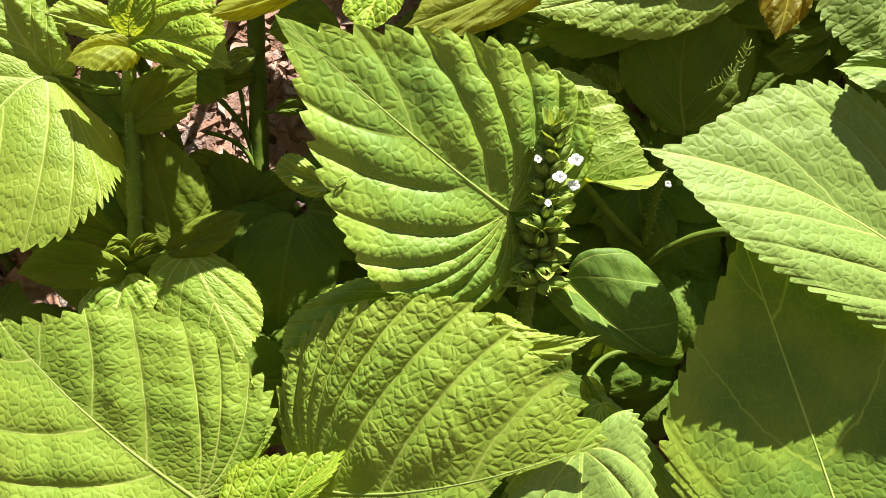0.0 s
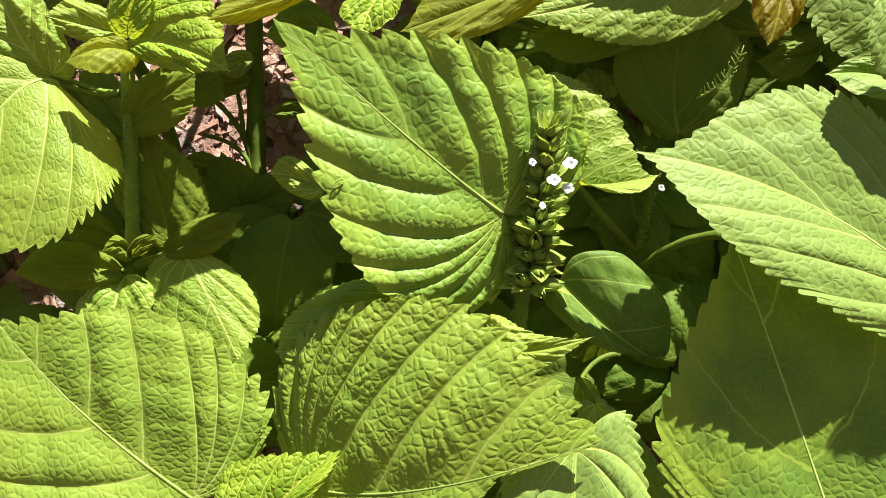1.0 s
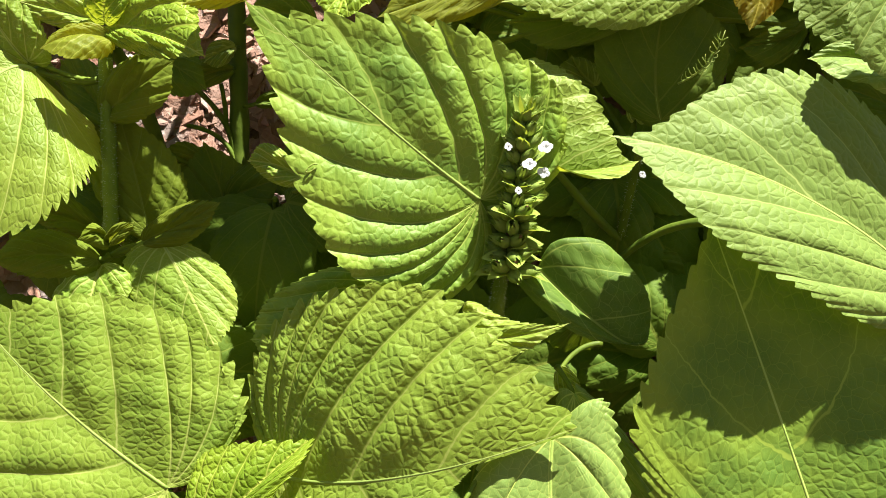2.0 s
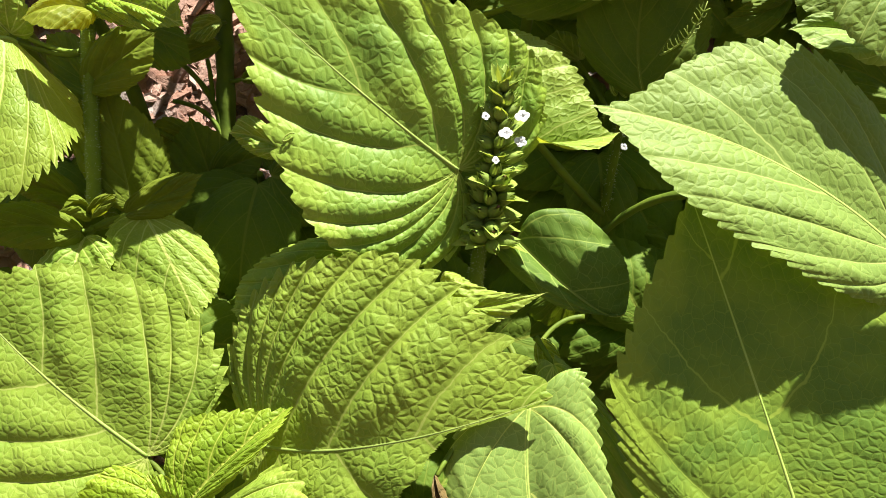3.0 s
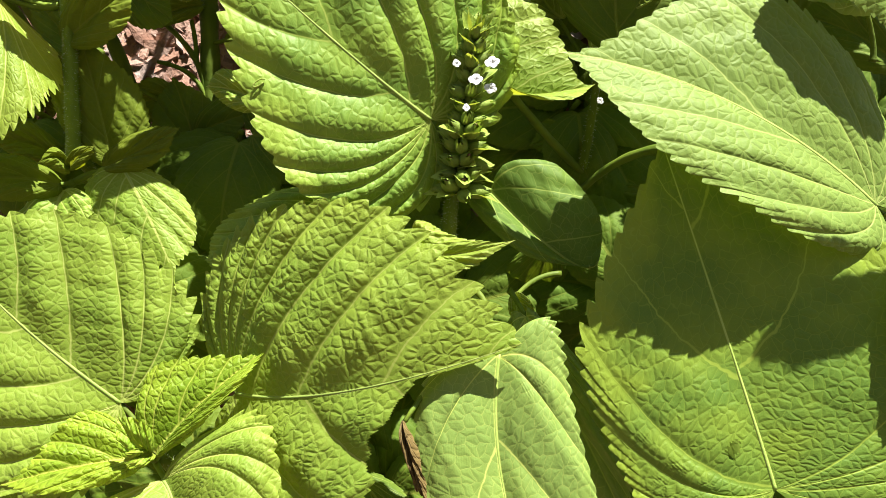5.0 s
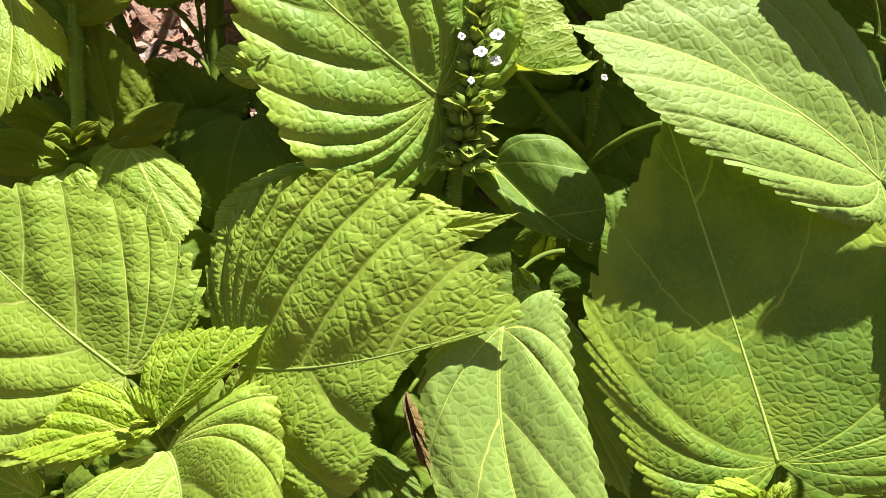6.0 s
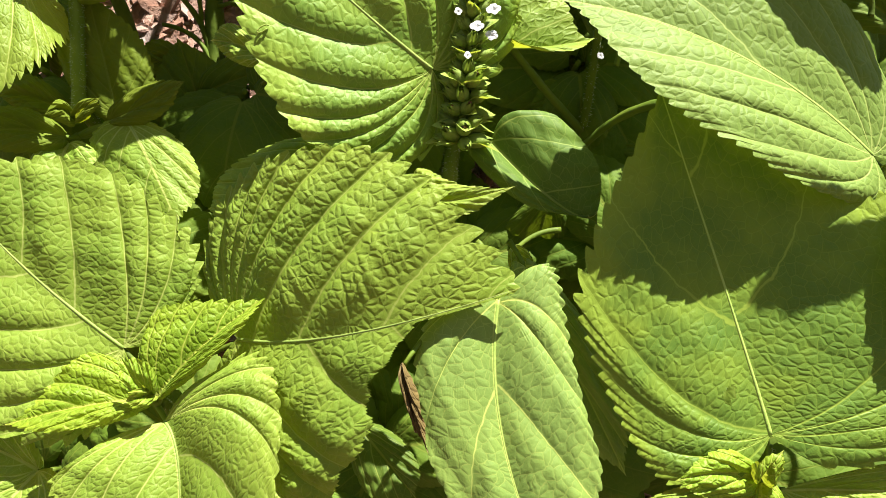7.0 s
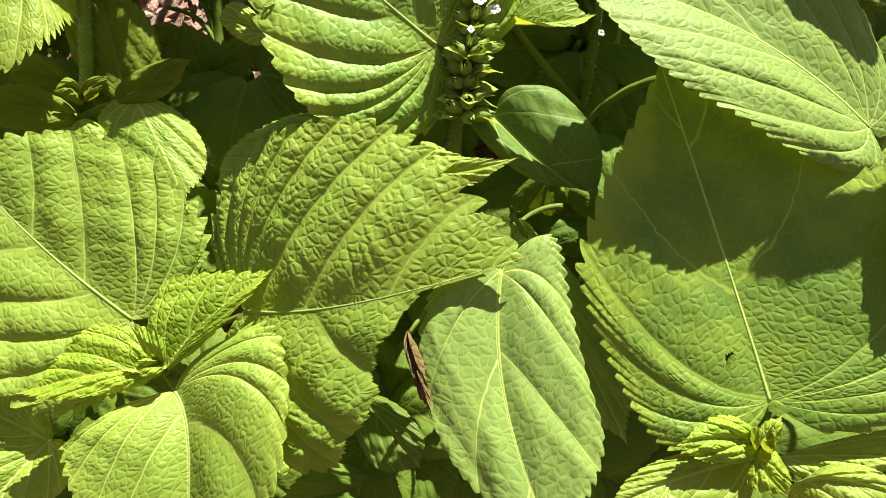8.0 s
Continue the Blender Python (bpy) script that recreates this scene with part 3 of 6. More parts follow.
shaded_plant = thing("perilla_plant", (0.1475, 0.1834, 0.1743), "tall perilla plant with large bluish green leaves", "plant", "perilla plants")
stem(shaded_plant, ((0.1475, 0.1834, 0.1743), (0.1475, 0.1789, 0.2580), (0.1475, 0.1534, 0.3266)), 0.0040, 0.0024, hairs=500)
leaf(shaded_plant, (0.1461, 0.1534, 0.3510), (0.1317, 0.1824, 0.3873), (0.1070, 0.2297, 0.4465), (0.0788, 0.1819, 0.3840), (0.2270, 0.1782, 0.3867), BLUE, "very large bluish green leaf with a small hole", holes=((0.25, -0.20, 0.028, 0.055), ), blunt=(0.837, 1.200), tail=(0.062, 0.450), widest=(0.700, 0.410), lobe=(0.040, 0.106), full=(0.435, 0.738), teeth=26, tooth=0.15, quilt=0.0011, veins=7, sweeps=0.78, bend=0.32, arch=0.0025, fine=1.25, rungs=0.34, seed=14, stalk=(0.1486, 0.1535, 0.3266))
leaf(shaded_plant, (0.1418, 0.1470, 0.3271), (0.1132, 0.1360, 0.3284), (0.0875, 0.1275, 0.3207), (0.1112, 0.1432, 0.3317), (0.1190, 0.1207, 0.3136), FRESH, "quilted green leaf of the lower rosette", blunt=(1.181, 1.120), full=(0.838, 0.850), tail=(0.449, 0.450), widest=(0.370, 0.380), lobe=(0.082, 0.080), teeth=20, quilt=0.0011, seed=15, stalk=(0.1486, 0.1522, 0.3248))
leaf(shaded_plant, (0.1539, 0.1478, 0.3281), (0.1763, 0.1456, 0.3321), (0.2071, 0.1435, 0.3338), (0.1972, 0.1528, 0.3394), (0.1678, 0.1385, 0.3245), FRESH, "quilted green leaf of the lower rosette", blunt=(1.120, 0.795), full=(0.876, 0.929), tail=(0.450, 0.453), widest=(0.294, 0.265), lobe=(-0.035, -0.004), teeth=20, quilt=0.0011, veins=8, seed=16, stalk=(0.1486, 0.1522, 0.3248))
leaf(shaded_plant, (0.1439, 0.1479, 0.3331), (0.1272, 0.1420, 0.3440), (0.1111, 0.1391, 0.3423), (0.1309, 0.1485, 0.3485), (0.1264, 0.1368, 0.3366), YOUNG, "small young crinkled leaf", widest=0.4, teeth=14, tooth=0.119, quilt=0.0014, lobe=0.04, fine=0.7, seed=17, stalk=(0.1479, 0.1523, 0.3304))
leaf(shaded_plant, (0.1453, 0.1485, 0.3339), (0.1429, 0.1433, 0.3459), (0.1480, 0.1458, 0.3519), (0.1380, 0.1433, 0.3458), (0.1478, 0.1422, 0.3444), YOUNG, "tiny unfolding leaf", widest=0.4, teeth=10, tooth=0.136, quilt=0.0012, fine=0.5, lobe=0.03, seed=18, stalk=(0.1479, 0.1523, 0.3304))
leaf(shaded_plant, (0.1454, 0.1473, 0.3322), (0.1432, 0.1377, 0.3330), (0.1512, 0.1303, 0.3273), (0.1374, 0.1353, 0.3296), (0.1522, 0.1373, 0.3324), YOUNG, "small young crinkled leaf", widest=0.4, teeth=12, tooth=0.119, quilt=0.0012, fine=0.6, lobe=0.03, seed=19, stalk=(0.1477, 0.1514, 0.3287))
leaf(shaded_plant, (0.1569, 0.1397, 0.3214), (0.1697, 0.1340, 0.3326), (0.1975, 0.1270, 0.3274), (0.1729, 0.1393, 0.3353), (0.1700, 0.1237, 0.3179), FRESH, "quilted green leaf of the lower rosette", widest=0.38, lobe=0.08, teeth=20, quilt=0.0011, seed=20, stalk=(0.1485, 0.1504, 0.3198))

right_plant = thing("perilla_plant", (0.2045, 0.2652, 0.2594), "perilla plant with a large pale sunlit leaf", "plant", "perilla plants")
stem(right_plant, ((0.2045, 0.2652, 0.2594), (0.2045, 0.2607, 0.3446), (0.2045, 0.2352, 0.4144)), 0.0040, 0.0024, hairs=0)
leaf(right_plant, (0.1847, 0.2200, 0.4264), (0.1288, 0.2287, 0.4613), (0.0685, 0.2398, 0.4753), (0.1306, 0.1981, 0.4384), (0.1565, 0.2617, 0.4835), PALE, "large pale green sunlit leaf", blunt=(1.233, 1.012), full=(0.922, 0.850), tail=(0.474, 1.126), widest=(0.315, 0.343), lobe=(0.107, 0.130), teeth=27, tooth=0.11, quilt=0.0012, veins=7, sweeps=1.0, arch=0.003, fine=1.25, rungs=0.2, bend=0.34, seed=21, stalk=(0.2056, 0.2340, 0.4126))
leaf(right_plant, (0.2037, 0.3200, 0.5304), (0.2071, 0.2915, 0.4978), (0.1809, 0.2877, 0.4860), (0.1444, 0.2982, 0.5089), (0.2378, 0.2928, 0.4998), PALE, "pale overhanging leaf, from a set with added shadow casters", blunt=(0.896, 0.880), full=(0.850, 0.850), tail=(0.467, 0.450), widest=(0.290, 0.300), lobe=(0.080, 0.080), teeth=25, tooth=0.07, quilt=0.0004, seed=22, stalk=(0.2154, 0.3017, 0.4996))
# Added copy, mostly out of view, that casts the large pale leaf's shadow patch.
leaf(right_plant, (0.1853, 0.2821, 0.5369), (0.1794, 0.2581, 0.5098), (0.1807, 0.2425, 0.4818), (0.1483, 0.2586, 0.5119), (0.2104, 0.2591, 0.5113), PALE, "pale overhanging leaf, from a set with added shadow casters", blunt=0.88, widest=0.3, lobe=0.08, teeth=25, tooth=0.07, quilt=0.0004, seed=161, stalk=(0.2154, 0.3017, 0.4996))
leaf(right_plant, (0.1894, 0.2741, 0.4796), (0.1721, 0.2797, 0.4876), (0.1494, 0.2801, 0.4881), (0.1700, 0.2834, 0.4929), (0.1615, 0.2644, 0.4850), PALE, "small pale leaf", widest=0.45, veins=5, teeth=16, tooth=0.03, quilt=0.0001, lobe=0.05, seed=23, stalk=(0.1930, 0.2679, 0.4611))
leaf(right_plant, (0.2057, 0.2314, 0.4186), (0.1942, 0.2233, 0.4166), (0.1867, 0.2122, 0.4056), (0.1837, 0.2220, 0.4147), (0.2071, 0.2185, 0.4097), FRESH, "small leaf beside a stalk", widest=0.4, teeth=13, quilt=0.001, lobe=0.05, fine=0.7, seed=24, stalk=(0.2045, 0.2352, 0.4144))

topmid_plant = thing("perilla_plant", (0.0553, 0.3558, 0.3535), "perilla plant with sunlit upper leaves", "plant", "perilla plants")
stem(topmid_plant, ((0.0553, 0.3558, 0.3535), (0.0553, 0.3513, 0.4262), (0.0553, 0.3258, 0.4857)), 0.0040, 0.0024, hairs=0)
leaf(topmid_plant, (0.1331, 0.3216, 0.5305), (0.0876, 0.3073, 0.5148), (0.0322, 0.2980, 0.5040), (0.0769, 0.3189, 0.5290), (0.0964, 0.2920, 0.4994), FRESH, "pale leaf with a toothed edge", widest=0.45, lobe=0.0, teeth=22, quilt=0.0003, veins=7, seed=25, stalk=(0.0553, 0.3258, 0.4857))
leaf(topmid_plant, (0.0670, 0.3221, 0.5240), (0.0260, 0.3089, 0.5100), (-0.0161, 0.2986, 0.4976), (0.0194, 0.3220, 0.5262), (0.0236, 0.2982, 0.4995), BACKLIT_GOLD, "golden green leaf lit through from behind", widest=0.4, lobe=0.05, teeth=18, tooth=0.034, quilt=0.0004, seed=26, stalk=(0.0553, 0.3258, 0.4857))
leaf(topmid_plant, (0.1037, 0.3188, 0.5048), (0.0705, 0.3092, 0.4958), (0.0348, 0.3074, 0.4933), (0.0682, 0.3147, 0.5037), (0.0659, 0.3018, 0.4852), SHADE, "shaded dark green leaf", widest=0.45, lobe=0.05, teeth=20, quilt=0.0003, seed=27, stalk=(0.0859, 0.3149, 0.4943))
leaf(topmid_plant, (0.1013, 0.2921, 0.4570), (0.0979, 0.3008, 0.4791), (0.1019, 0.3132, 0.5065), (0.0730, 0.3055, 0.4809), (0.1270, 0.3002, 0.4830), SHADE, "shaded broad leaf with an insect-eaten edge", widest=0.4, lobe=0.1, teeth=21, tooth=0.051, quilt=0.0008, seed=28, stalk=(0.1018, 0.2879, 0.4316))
leaf(topmid_plant, (0.1420, 0.3226, 0.5151), (0.1377, 0.3078, 0.5036), (0.1319, 0.2971, 0.4931), (0.1270, 0.3104, 0.5073), (0.1485, 0.3091, 0.5054), BACKLIT_ORANGE, "leaf coloured orange as if lit through from behind", widest=0.45, teeth=13, quilt=0.0009, lobe=0.04, seed=29, stalk=(0.0553, 0.3258, 0.4857))
leaf(topmid_plant, (0.1623, 0.3149, 0.4895), (0.1502, 0.3062, 0.4867), (0.1305, 0.3015, 0.4849), (0.1502, 0.3102, 0.4924), (0.1479, 0.3002, 0.4781), SHADE, "curled leaf in shade tone", widest=0.4, teeth=14, quilt=0.0003, lobe=0.05, seed=30, stalk=(0.0553, 0.3258, 0.4857))
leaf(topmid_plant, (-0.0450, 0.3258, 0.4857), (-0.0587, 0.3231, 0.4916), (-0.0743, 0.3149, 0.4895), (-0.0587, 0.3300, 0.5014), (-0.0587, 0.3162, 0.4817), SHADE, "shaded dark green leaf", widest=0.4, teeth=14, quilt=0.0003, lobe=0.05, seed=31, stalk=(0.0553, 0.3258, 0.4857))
leaf(topmid_plant, (-0.0207, 0.3046, 0.5134), (-0.0266, 0.2912, 0.5088), (-0.0292, 0.2796, 0.5019), (-0.0373, 0.2924, 0.5105), (-0.0158, 0.2912, 0.5088), YOUNG, "small young crinkled leaf", widest=0.4, teeth=13, quilt=0.0012, lobe=0.05, seed=32, stalk=(0.0553, 0.3258, 0.4857))
leaf(topmid_plant, (-0.0355, 0.3027, 0.5203), (-0.0602, 0.2909, 0.5131), (-0.0872, 0.2805, 0.5080), (-0.0673, 0.2986, 0.5193), (-0.0651, 0.2897, 0.5067), BACKLIT_GOLD, "golden green leaf lit through from behind", widest=0.4, teeth=16, quilt=0.0004, lobe=0.05, seed=33, stalk=(0.0553, 0.3258, 0.4857))

topleft_plant = thing("perilla_plant", (-0.1567, 0.3288, 0.3255), "bright perilla plant with spreading leaves", "plant", "perilla plants")
stem(topleft_plant, ((-0.1567, 0.3288, 0.3255), (-0.1567, 0.3243, 0.4084), (-0.1567, 0.2988, 0.4762)), 0.0040, 0.0024, hairs=0)
leaf(topleft_plant, (-0.1567, 0.2956, 0.4764), (-0.1729, 0.2765, 0.4733), (-0.2064, 0.2358, 0.4295), (-0.1970, 0.2957, 0.5008), (-0.1354, 0.2509, 0.4415), FRESH, "large sunlit leaf with deep pale veins", blunt=(1.120, 1.297), full=(0.850, 1.130), tail=(0.450, 0.498), widest=(0.280, 0.344), lobe=(0.200, 0.292), teeth=26, tooth=0.14, quilt=0.0020, veins=9, arch=0.003, seed=34, stalk=(-0.1346, 0.3013, 0.4702))
leaf(topleft_plant, (-0.1595, 0.2978, 0.4796), (-0.1699, 0.2997, 0.5017), (-0.1815, 0.3159, 0.5296), (-0.1943, 0.2959, 0.4962), (-0.1524, 0.3012, 0.4989), FRESH, "sunlit leaf with pale veins", widest=0.4, lobe=0.08, teeth=20, quilt=0.0018, seed=35, stalk=(-0.1346, 0.3013, 0.4702))

topsprig_plant = thing("perilla_plant", (-0.1321, 0.3462, 0.3436), "young perilla shoot with crinkled leaves", "plant", "perilla plants")
stem(topsprig_plant, ((-0.1321, 0.3462, 0.3436), (-0.1321, 0.3417, 0.4196), (-0.1321, 0.3162, 0.4817)), 0.0040, 0.0024, hairs=0)
leaf(topsprig_plant, (-0.1261, 0.3033, 0.4922), (-0.1033, 0.2909, 0.4939), (-0.0797, 0.2774, 0.4891), (-0.0976, 0.3064, 0.5111), (-0.1066, 0.2859, 0.4867), YOUNG, "crinkled young leaf with a pointed tip", widest=0.4, lobe=0.06, teeth=16, tooth=0.102, quilt=0.0012, seed=36, stalk=(-0.1299, 0.3144, 0.4882))
leaf(topsprig_plant, (-0.1220, 0.2972, 0.4884), (-0.1331, 0.2904, 0.4932), (-0.1460, 0.2845, 0.4895), (-0.1354, 0.2952, 0.4951), (-0.1295, 0.2796, 0.4874), BACKLIT_GOLD, "curled leaf lit golden through its underside", widest=0.45, lobe=0.03, teeth=14, quilt=0.0004, seed=37, stalk=(-0.1307, 0.3129, 0.4842))
leaf(topsprig_plant, (-0.1289, 0.3074, 0.4933), (-0.1424, 0.3039, 0.4980), (-0.1576, 0.3008, 0.5031), (-0.1436, 0.3098, 0.5064), (-0.1436, 0.3003, 0.4928), FRESH, "curled dark green leaf", widest=0.4, lobe=0.05, teeth=16, quilt=0.0003, seed=38, stalk=(-0.1297, 0.3149, 0.4895))
leaf(topsprig_plant, (-0.1266, 0.3041, 0.4934), (-0.1227, 0.3017, 0.5044), (-0.1144, 0.3036, 0.5169), (-0.1321, 0.3023, 0.5053), (-0.1132, 0.3010, 0.5035), YOUNG, "crinkled young leaf", widest=0.4, lobe=0.05, teeth=13, quilt=0.0012, seed=39, stalk=(-0.1297, 0.3149, 0.4895))

leftback_plant = thing("perilla_plant", (-0.1309, 0.3006, 0.2962), "shaded perilla plant with a thick hairy stem", "plant", "perilla plants")
stem(leftback_plant, ((-0.1309, 0.3006, 0.2962), (-0.1309, 0.2961, 0.3625), (-0.1309, 0.2706, 0.4167)), 0.0040, 0.0024, hairs=500)
leaf(leftback_plant, (-0.1175, 0.2753, 0.4112), (-0.1224, 0.2874, 0.4333), (-0.1296, 0.3016, 0.4585), (-0.1435, 0.2891, 0.4309), (-0.1004, 0.2853, 0.4303), SHADE_OLIVE, "shaded dull green leaf", widest=0.4, lobe=0.08, teeth=21, quilt=0.0008, seed=40, stalk=(-0.1321, 0.2660, 0.4052))
leaf(leftback_plant, (-0.1155, 0.2649, 0.4133), (-0.0991, 0.2667, 0.4207), (-0.0814, 0.2698, 0.4300), (-0.1024, 0.2731, 0.4251), (-0.0968, 0.2620, 0.4140), SHADE_OLIVE, "shaded pointed leaf", widest=0.35, lobe=0.05, teeth=16, tooth=0.085, quilt=0.0008, seed=41, stalk=(-0.1321, 0.2660, 0.4052))
leaf(leftback_plant, (-0.1346, 0.2582, 0.4085), (-0.1544, 0.2548, 0.4134), (-0.1750, 0.2506, 0.4122), (-0.1558, 0.2631, 0.4204), (-0.1521, 0.2492, 0.4054), SHADE_OLIVE, "shaded pointed leaf", widest=0.4, lobe=0.06, teeth=17, quilt=0.0008, seed=42, stalk=(-0.1333, 0.2660, 0.4052))
leaf(leftback_plant, (-0.1327, 0.2955, 0.4569), (-0.1171, 0.2967, 0.4684), (-0.1002, 0.3010, 0.4793), (-0.1241, 0.3028, 0.4770), (-0.1088, 0.2913, 0.4607), SHADE_OLIVE, "shaded pointed leaf", widest=0.4, lobe=0.06, teeth=16, quilt=0.0008, seed=43, stalk=(-0.1314, 0.2955, 0.4522))
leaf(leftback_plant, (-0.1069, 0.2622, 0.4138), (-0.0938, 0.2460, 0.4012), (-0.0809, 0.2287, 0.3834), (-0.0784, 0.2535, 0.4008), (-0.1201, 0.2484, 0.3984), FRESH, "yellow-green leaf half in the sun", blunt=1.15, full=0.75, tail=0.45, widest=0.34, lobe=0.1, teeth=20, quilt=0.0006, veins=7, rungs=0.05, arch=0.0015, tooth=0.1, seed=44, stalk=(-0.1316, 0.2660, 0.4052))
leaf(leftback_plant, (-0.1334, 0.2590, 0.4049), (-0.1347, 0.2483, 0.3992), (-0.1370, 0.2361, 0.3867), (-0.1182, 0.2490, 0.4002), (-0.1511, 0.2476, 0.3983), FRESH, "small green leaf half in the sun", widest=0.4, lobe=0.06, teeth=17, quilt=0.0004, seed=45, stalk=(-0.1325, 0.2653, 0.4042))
leaf(leftback_plant, (-0.1299, 0.2620, 0.4140), (-0.1323, 0.2601, 0.4210), (-0.1388, 0.2559, 0.4197), (-0.1323, 0.2621, 0.4238), (-0.1335, 0.2568, 0.4162), SHADE_OLIVE, "tiny leaf at the node", widest=0.4, teeth=10, quilt=0.0004, fine=0.5, lobe=0.03, seed=46, stalk=(-0.1315, 0.2690, 0.4119))
leaf(leftback_plant, (-0.1287, 0.2623, 0.4143), (-0.1230, 0.2601, 0.4210), (-0.1150, 0.2602, 0.4259), (-0.1253, 0.2615, 0.4229), (-0.1195, 0.2588, 0.4191), SHADE_OLIVE, "tiny leaf at the node", widest=0.4, teeth=10, quilt=0.0004, fine=0.5, lobe=0.03, seed=47, stalk=(-0.1315, 0.2690, 0.4119))
leaf(leftback_plant, (-0.1368, 0.2738, 0.4115), (-0.1552, 0.2780, 0.4176), (-0.1699, 0.2780, 0.4176), (-0.1552, 0.2837, 0.4256), (-0.1552, 0.2738, 0.4115), SHADE_OLIVE, "shaded dull green leaf", widest=0.4, lobe=0.06, teeth=17, quilt=0.0008, fine=0.7, seed=48, stalk=(-0.1315, 0.2690, 0.4119))

backleft_plant = thing("perilla_plant", (-0.0973, 0.3452, 0.3425), "perilla stems in the shade behind", "plant", "perilla plants")
stem(backleft_plant, ((-0.0973, 0.3452, 0.3425), (-0.0973, 0.3586, 0.3722), (-0.0973, 0.3478, 0.3965)), 0.0040, 0.0024, hairs=0)
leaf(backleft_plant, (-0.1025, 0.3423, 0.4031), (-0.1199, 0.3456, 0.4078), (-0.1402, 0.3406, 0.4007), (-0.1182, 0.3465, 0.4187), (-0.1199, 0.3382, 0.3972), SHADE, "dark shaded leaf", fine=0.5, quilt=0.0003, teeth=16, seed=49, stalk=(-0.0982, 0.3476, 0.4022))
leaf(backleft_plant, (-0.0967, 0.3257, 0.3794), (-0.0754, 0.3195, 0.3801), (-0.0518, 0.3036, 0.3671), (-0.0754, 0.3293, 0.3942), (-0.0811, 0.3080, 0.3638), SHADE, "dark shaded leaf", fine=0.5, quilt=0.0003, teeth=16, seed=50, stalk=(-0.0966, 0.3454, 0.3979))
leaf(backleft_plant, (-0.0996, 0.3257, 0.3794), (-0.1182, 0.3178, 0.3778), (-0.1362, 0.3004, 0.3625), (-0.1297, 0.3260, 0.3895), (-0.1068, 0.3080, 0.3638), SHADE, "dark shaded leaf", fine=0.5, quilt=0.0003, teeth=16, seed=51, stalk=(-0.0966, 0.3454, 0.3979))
leaf(backleft_plant, (-0.0940, 0.3690, 0.4605), (-0.1003, 0.3647, 0.4593), (-0.1079, 0.3589, 0.4557), (-0.1031, 0.3679, 0.4638), (-0.0989, 0.3607, 0.4535), PALE, "small sunlit leaf", fine=0.5, quilt=0.0006, teeth=13, seed=52, stalk=(-0.0954, 0.3796, 0.4563))
leaf(backleft_plant, (-0.0490, 0.2759, 0.4386), (-0.0596, 0.2786, 0.4425), (-0.0713, 0.2795, 0.4438), (-0.0596, 0.2833, 0.4492), (-0.0584, 0.2739, 0.4357), FRESH, "leaf behind the broad leaf", fine=0.6, quilt=0.0006, teeth=16, seed=53, stalk=(-0.0966, 0.3454, 0.3979))

midback_plant = thing("perilla_plant", (0.0933, 0.3050, 0.3007), "shaded perilla plant between the stems", "plant", "perilla plants")
stem(midback_plant, ((0.0933, 0.3050, 0.3007), (0.0933, 0.3005, 0.3493), (0.0933, 0.2750, 0.3891)), 0.0040, 0.0024, hairs=0)
leaf(midback_plant, (-0.0159, 0.2323, 0.4149), (-0.0406, 0.2233, 0.4023), (-0.0640, 0.2202, 0.3977), (-0.0461, 0.2343, 0.4156), (-0.0419, 0.2146, 0.3946), DEEP, "shaded green leaf", blunt=(1.229, 1.120), full=(0.838, 0.850), tail=(0.474, 0.450), widest=(0.296, 0.300), quilt=0.0012, teeth=21, lobe=(0.064, 0.060), seed=54, stalk=(0.0471, 0.2765, 0.4541))
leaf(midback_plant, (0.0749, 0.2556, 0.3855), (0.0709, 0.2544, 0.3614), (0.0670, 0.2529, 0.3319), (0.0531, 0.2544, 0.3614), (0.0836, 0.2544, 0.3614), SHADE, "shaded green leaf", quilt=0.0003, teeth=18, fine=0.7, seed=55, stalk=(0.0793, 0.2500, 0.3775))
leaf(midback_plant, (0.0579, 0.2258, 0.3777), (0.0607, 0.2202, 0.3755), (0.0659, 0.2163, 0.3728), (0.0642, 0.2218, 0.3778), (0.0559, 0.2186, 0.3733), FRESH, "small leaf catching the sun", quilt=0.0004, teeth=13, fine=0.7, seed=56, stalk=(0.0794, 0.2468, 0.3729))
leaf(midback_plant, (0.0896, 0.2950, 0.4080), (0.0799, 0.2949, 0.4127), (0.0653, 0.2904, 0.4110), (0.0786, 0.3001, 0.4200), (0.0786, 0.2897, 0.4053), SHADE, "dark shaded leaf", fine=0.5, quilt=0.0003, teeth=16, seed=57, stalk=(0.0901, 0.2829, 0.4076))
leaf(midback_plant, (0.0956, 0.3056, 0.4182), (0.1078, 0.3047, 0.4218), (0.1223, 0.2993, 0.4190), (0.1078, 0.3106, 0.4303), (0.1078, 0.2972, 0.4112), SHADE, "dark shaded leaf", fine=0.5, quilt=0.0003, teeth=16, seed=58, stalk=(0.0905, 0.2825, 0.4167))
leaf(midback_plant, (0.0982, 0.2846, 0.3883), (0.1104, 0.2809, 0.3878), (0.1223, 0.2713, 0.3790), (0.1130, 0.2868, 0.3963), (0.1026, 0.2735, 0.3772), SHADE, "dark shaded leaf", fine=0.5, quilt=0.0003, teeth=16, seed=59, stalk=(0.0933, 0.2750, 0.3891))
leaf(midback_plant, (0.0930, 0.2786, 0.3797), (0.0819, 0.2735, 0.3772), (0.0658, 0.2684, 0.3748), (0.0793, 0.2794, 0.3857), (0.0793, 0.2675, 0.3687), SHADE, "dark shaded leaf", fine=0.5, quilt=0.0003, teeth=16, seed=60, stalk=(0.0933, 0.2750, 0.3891))
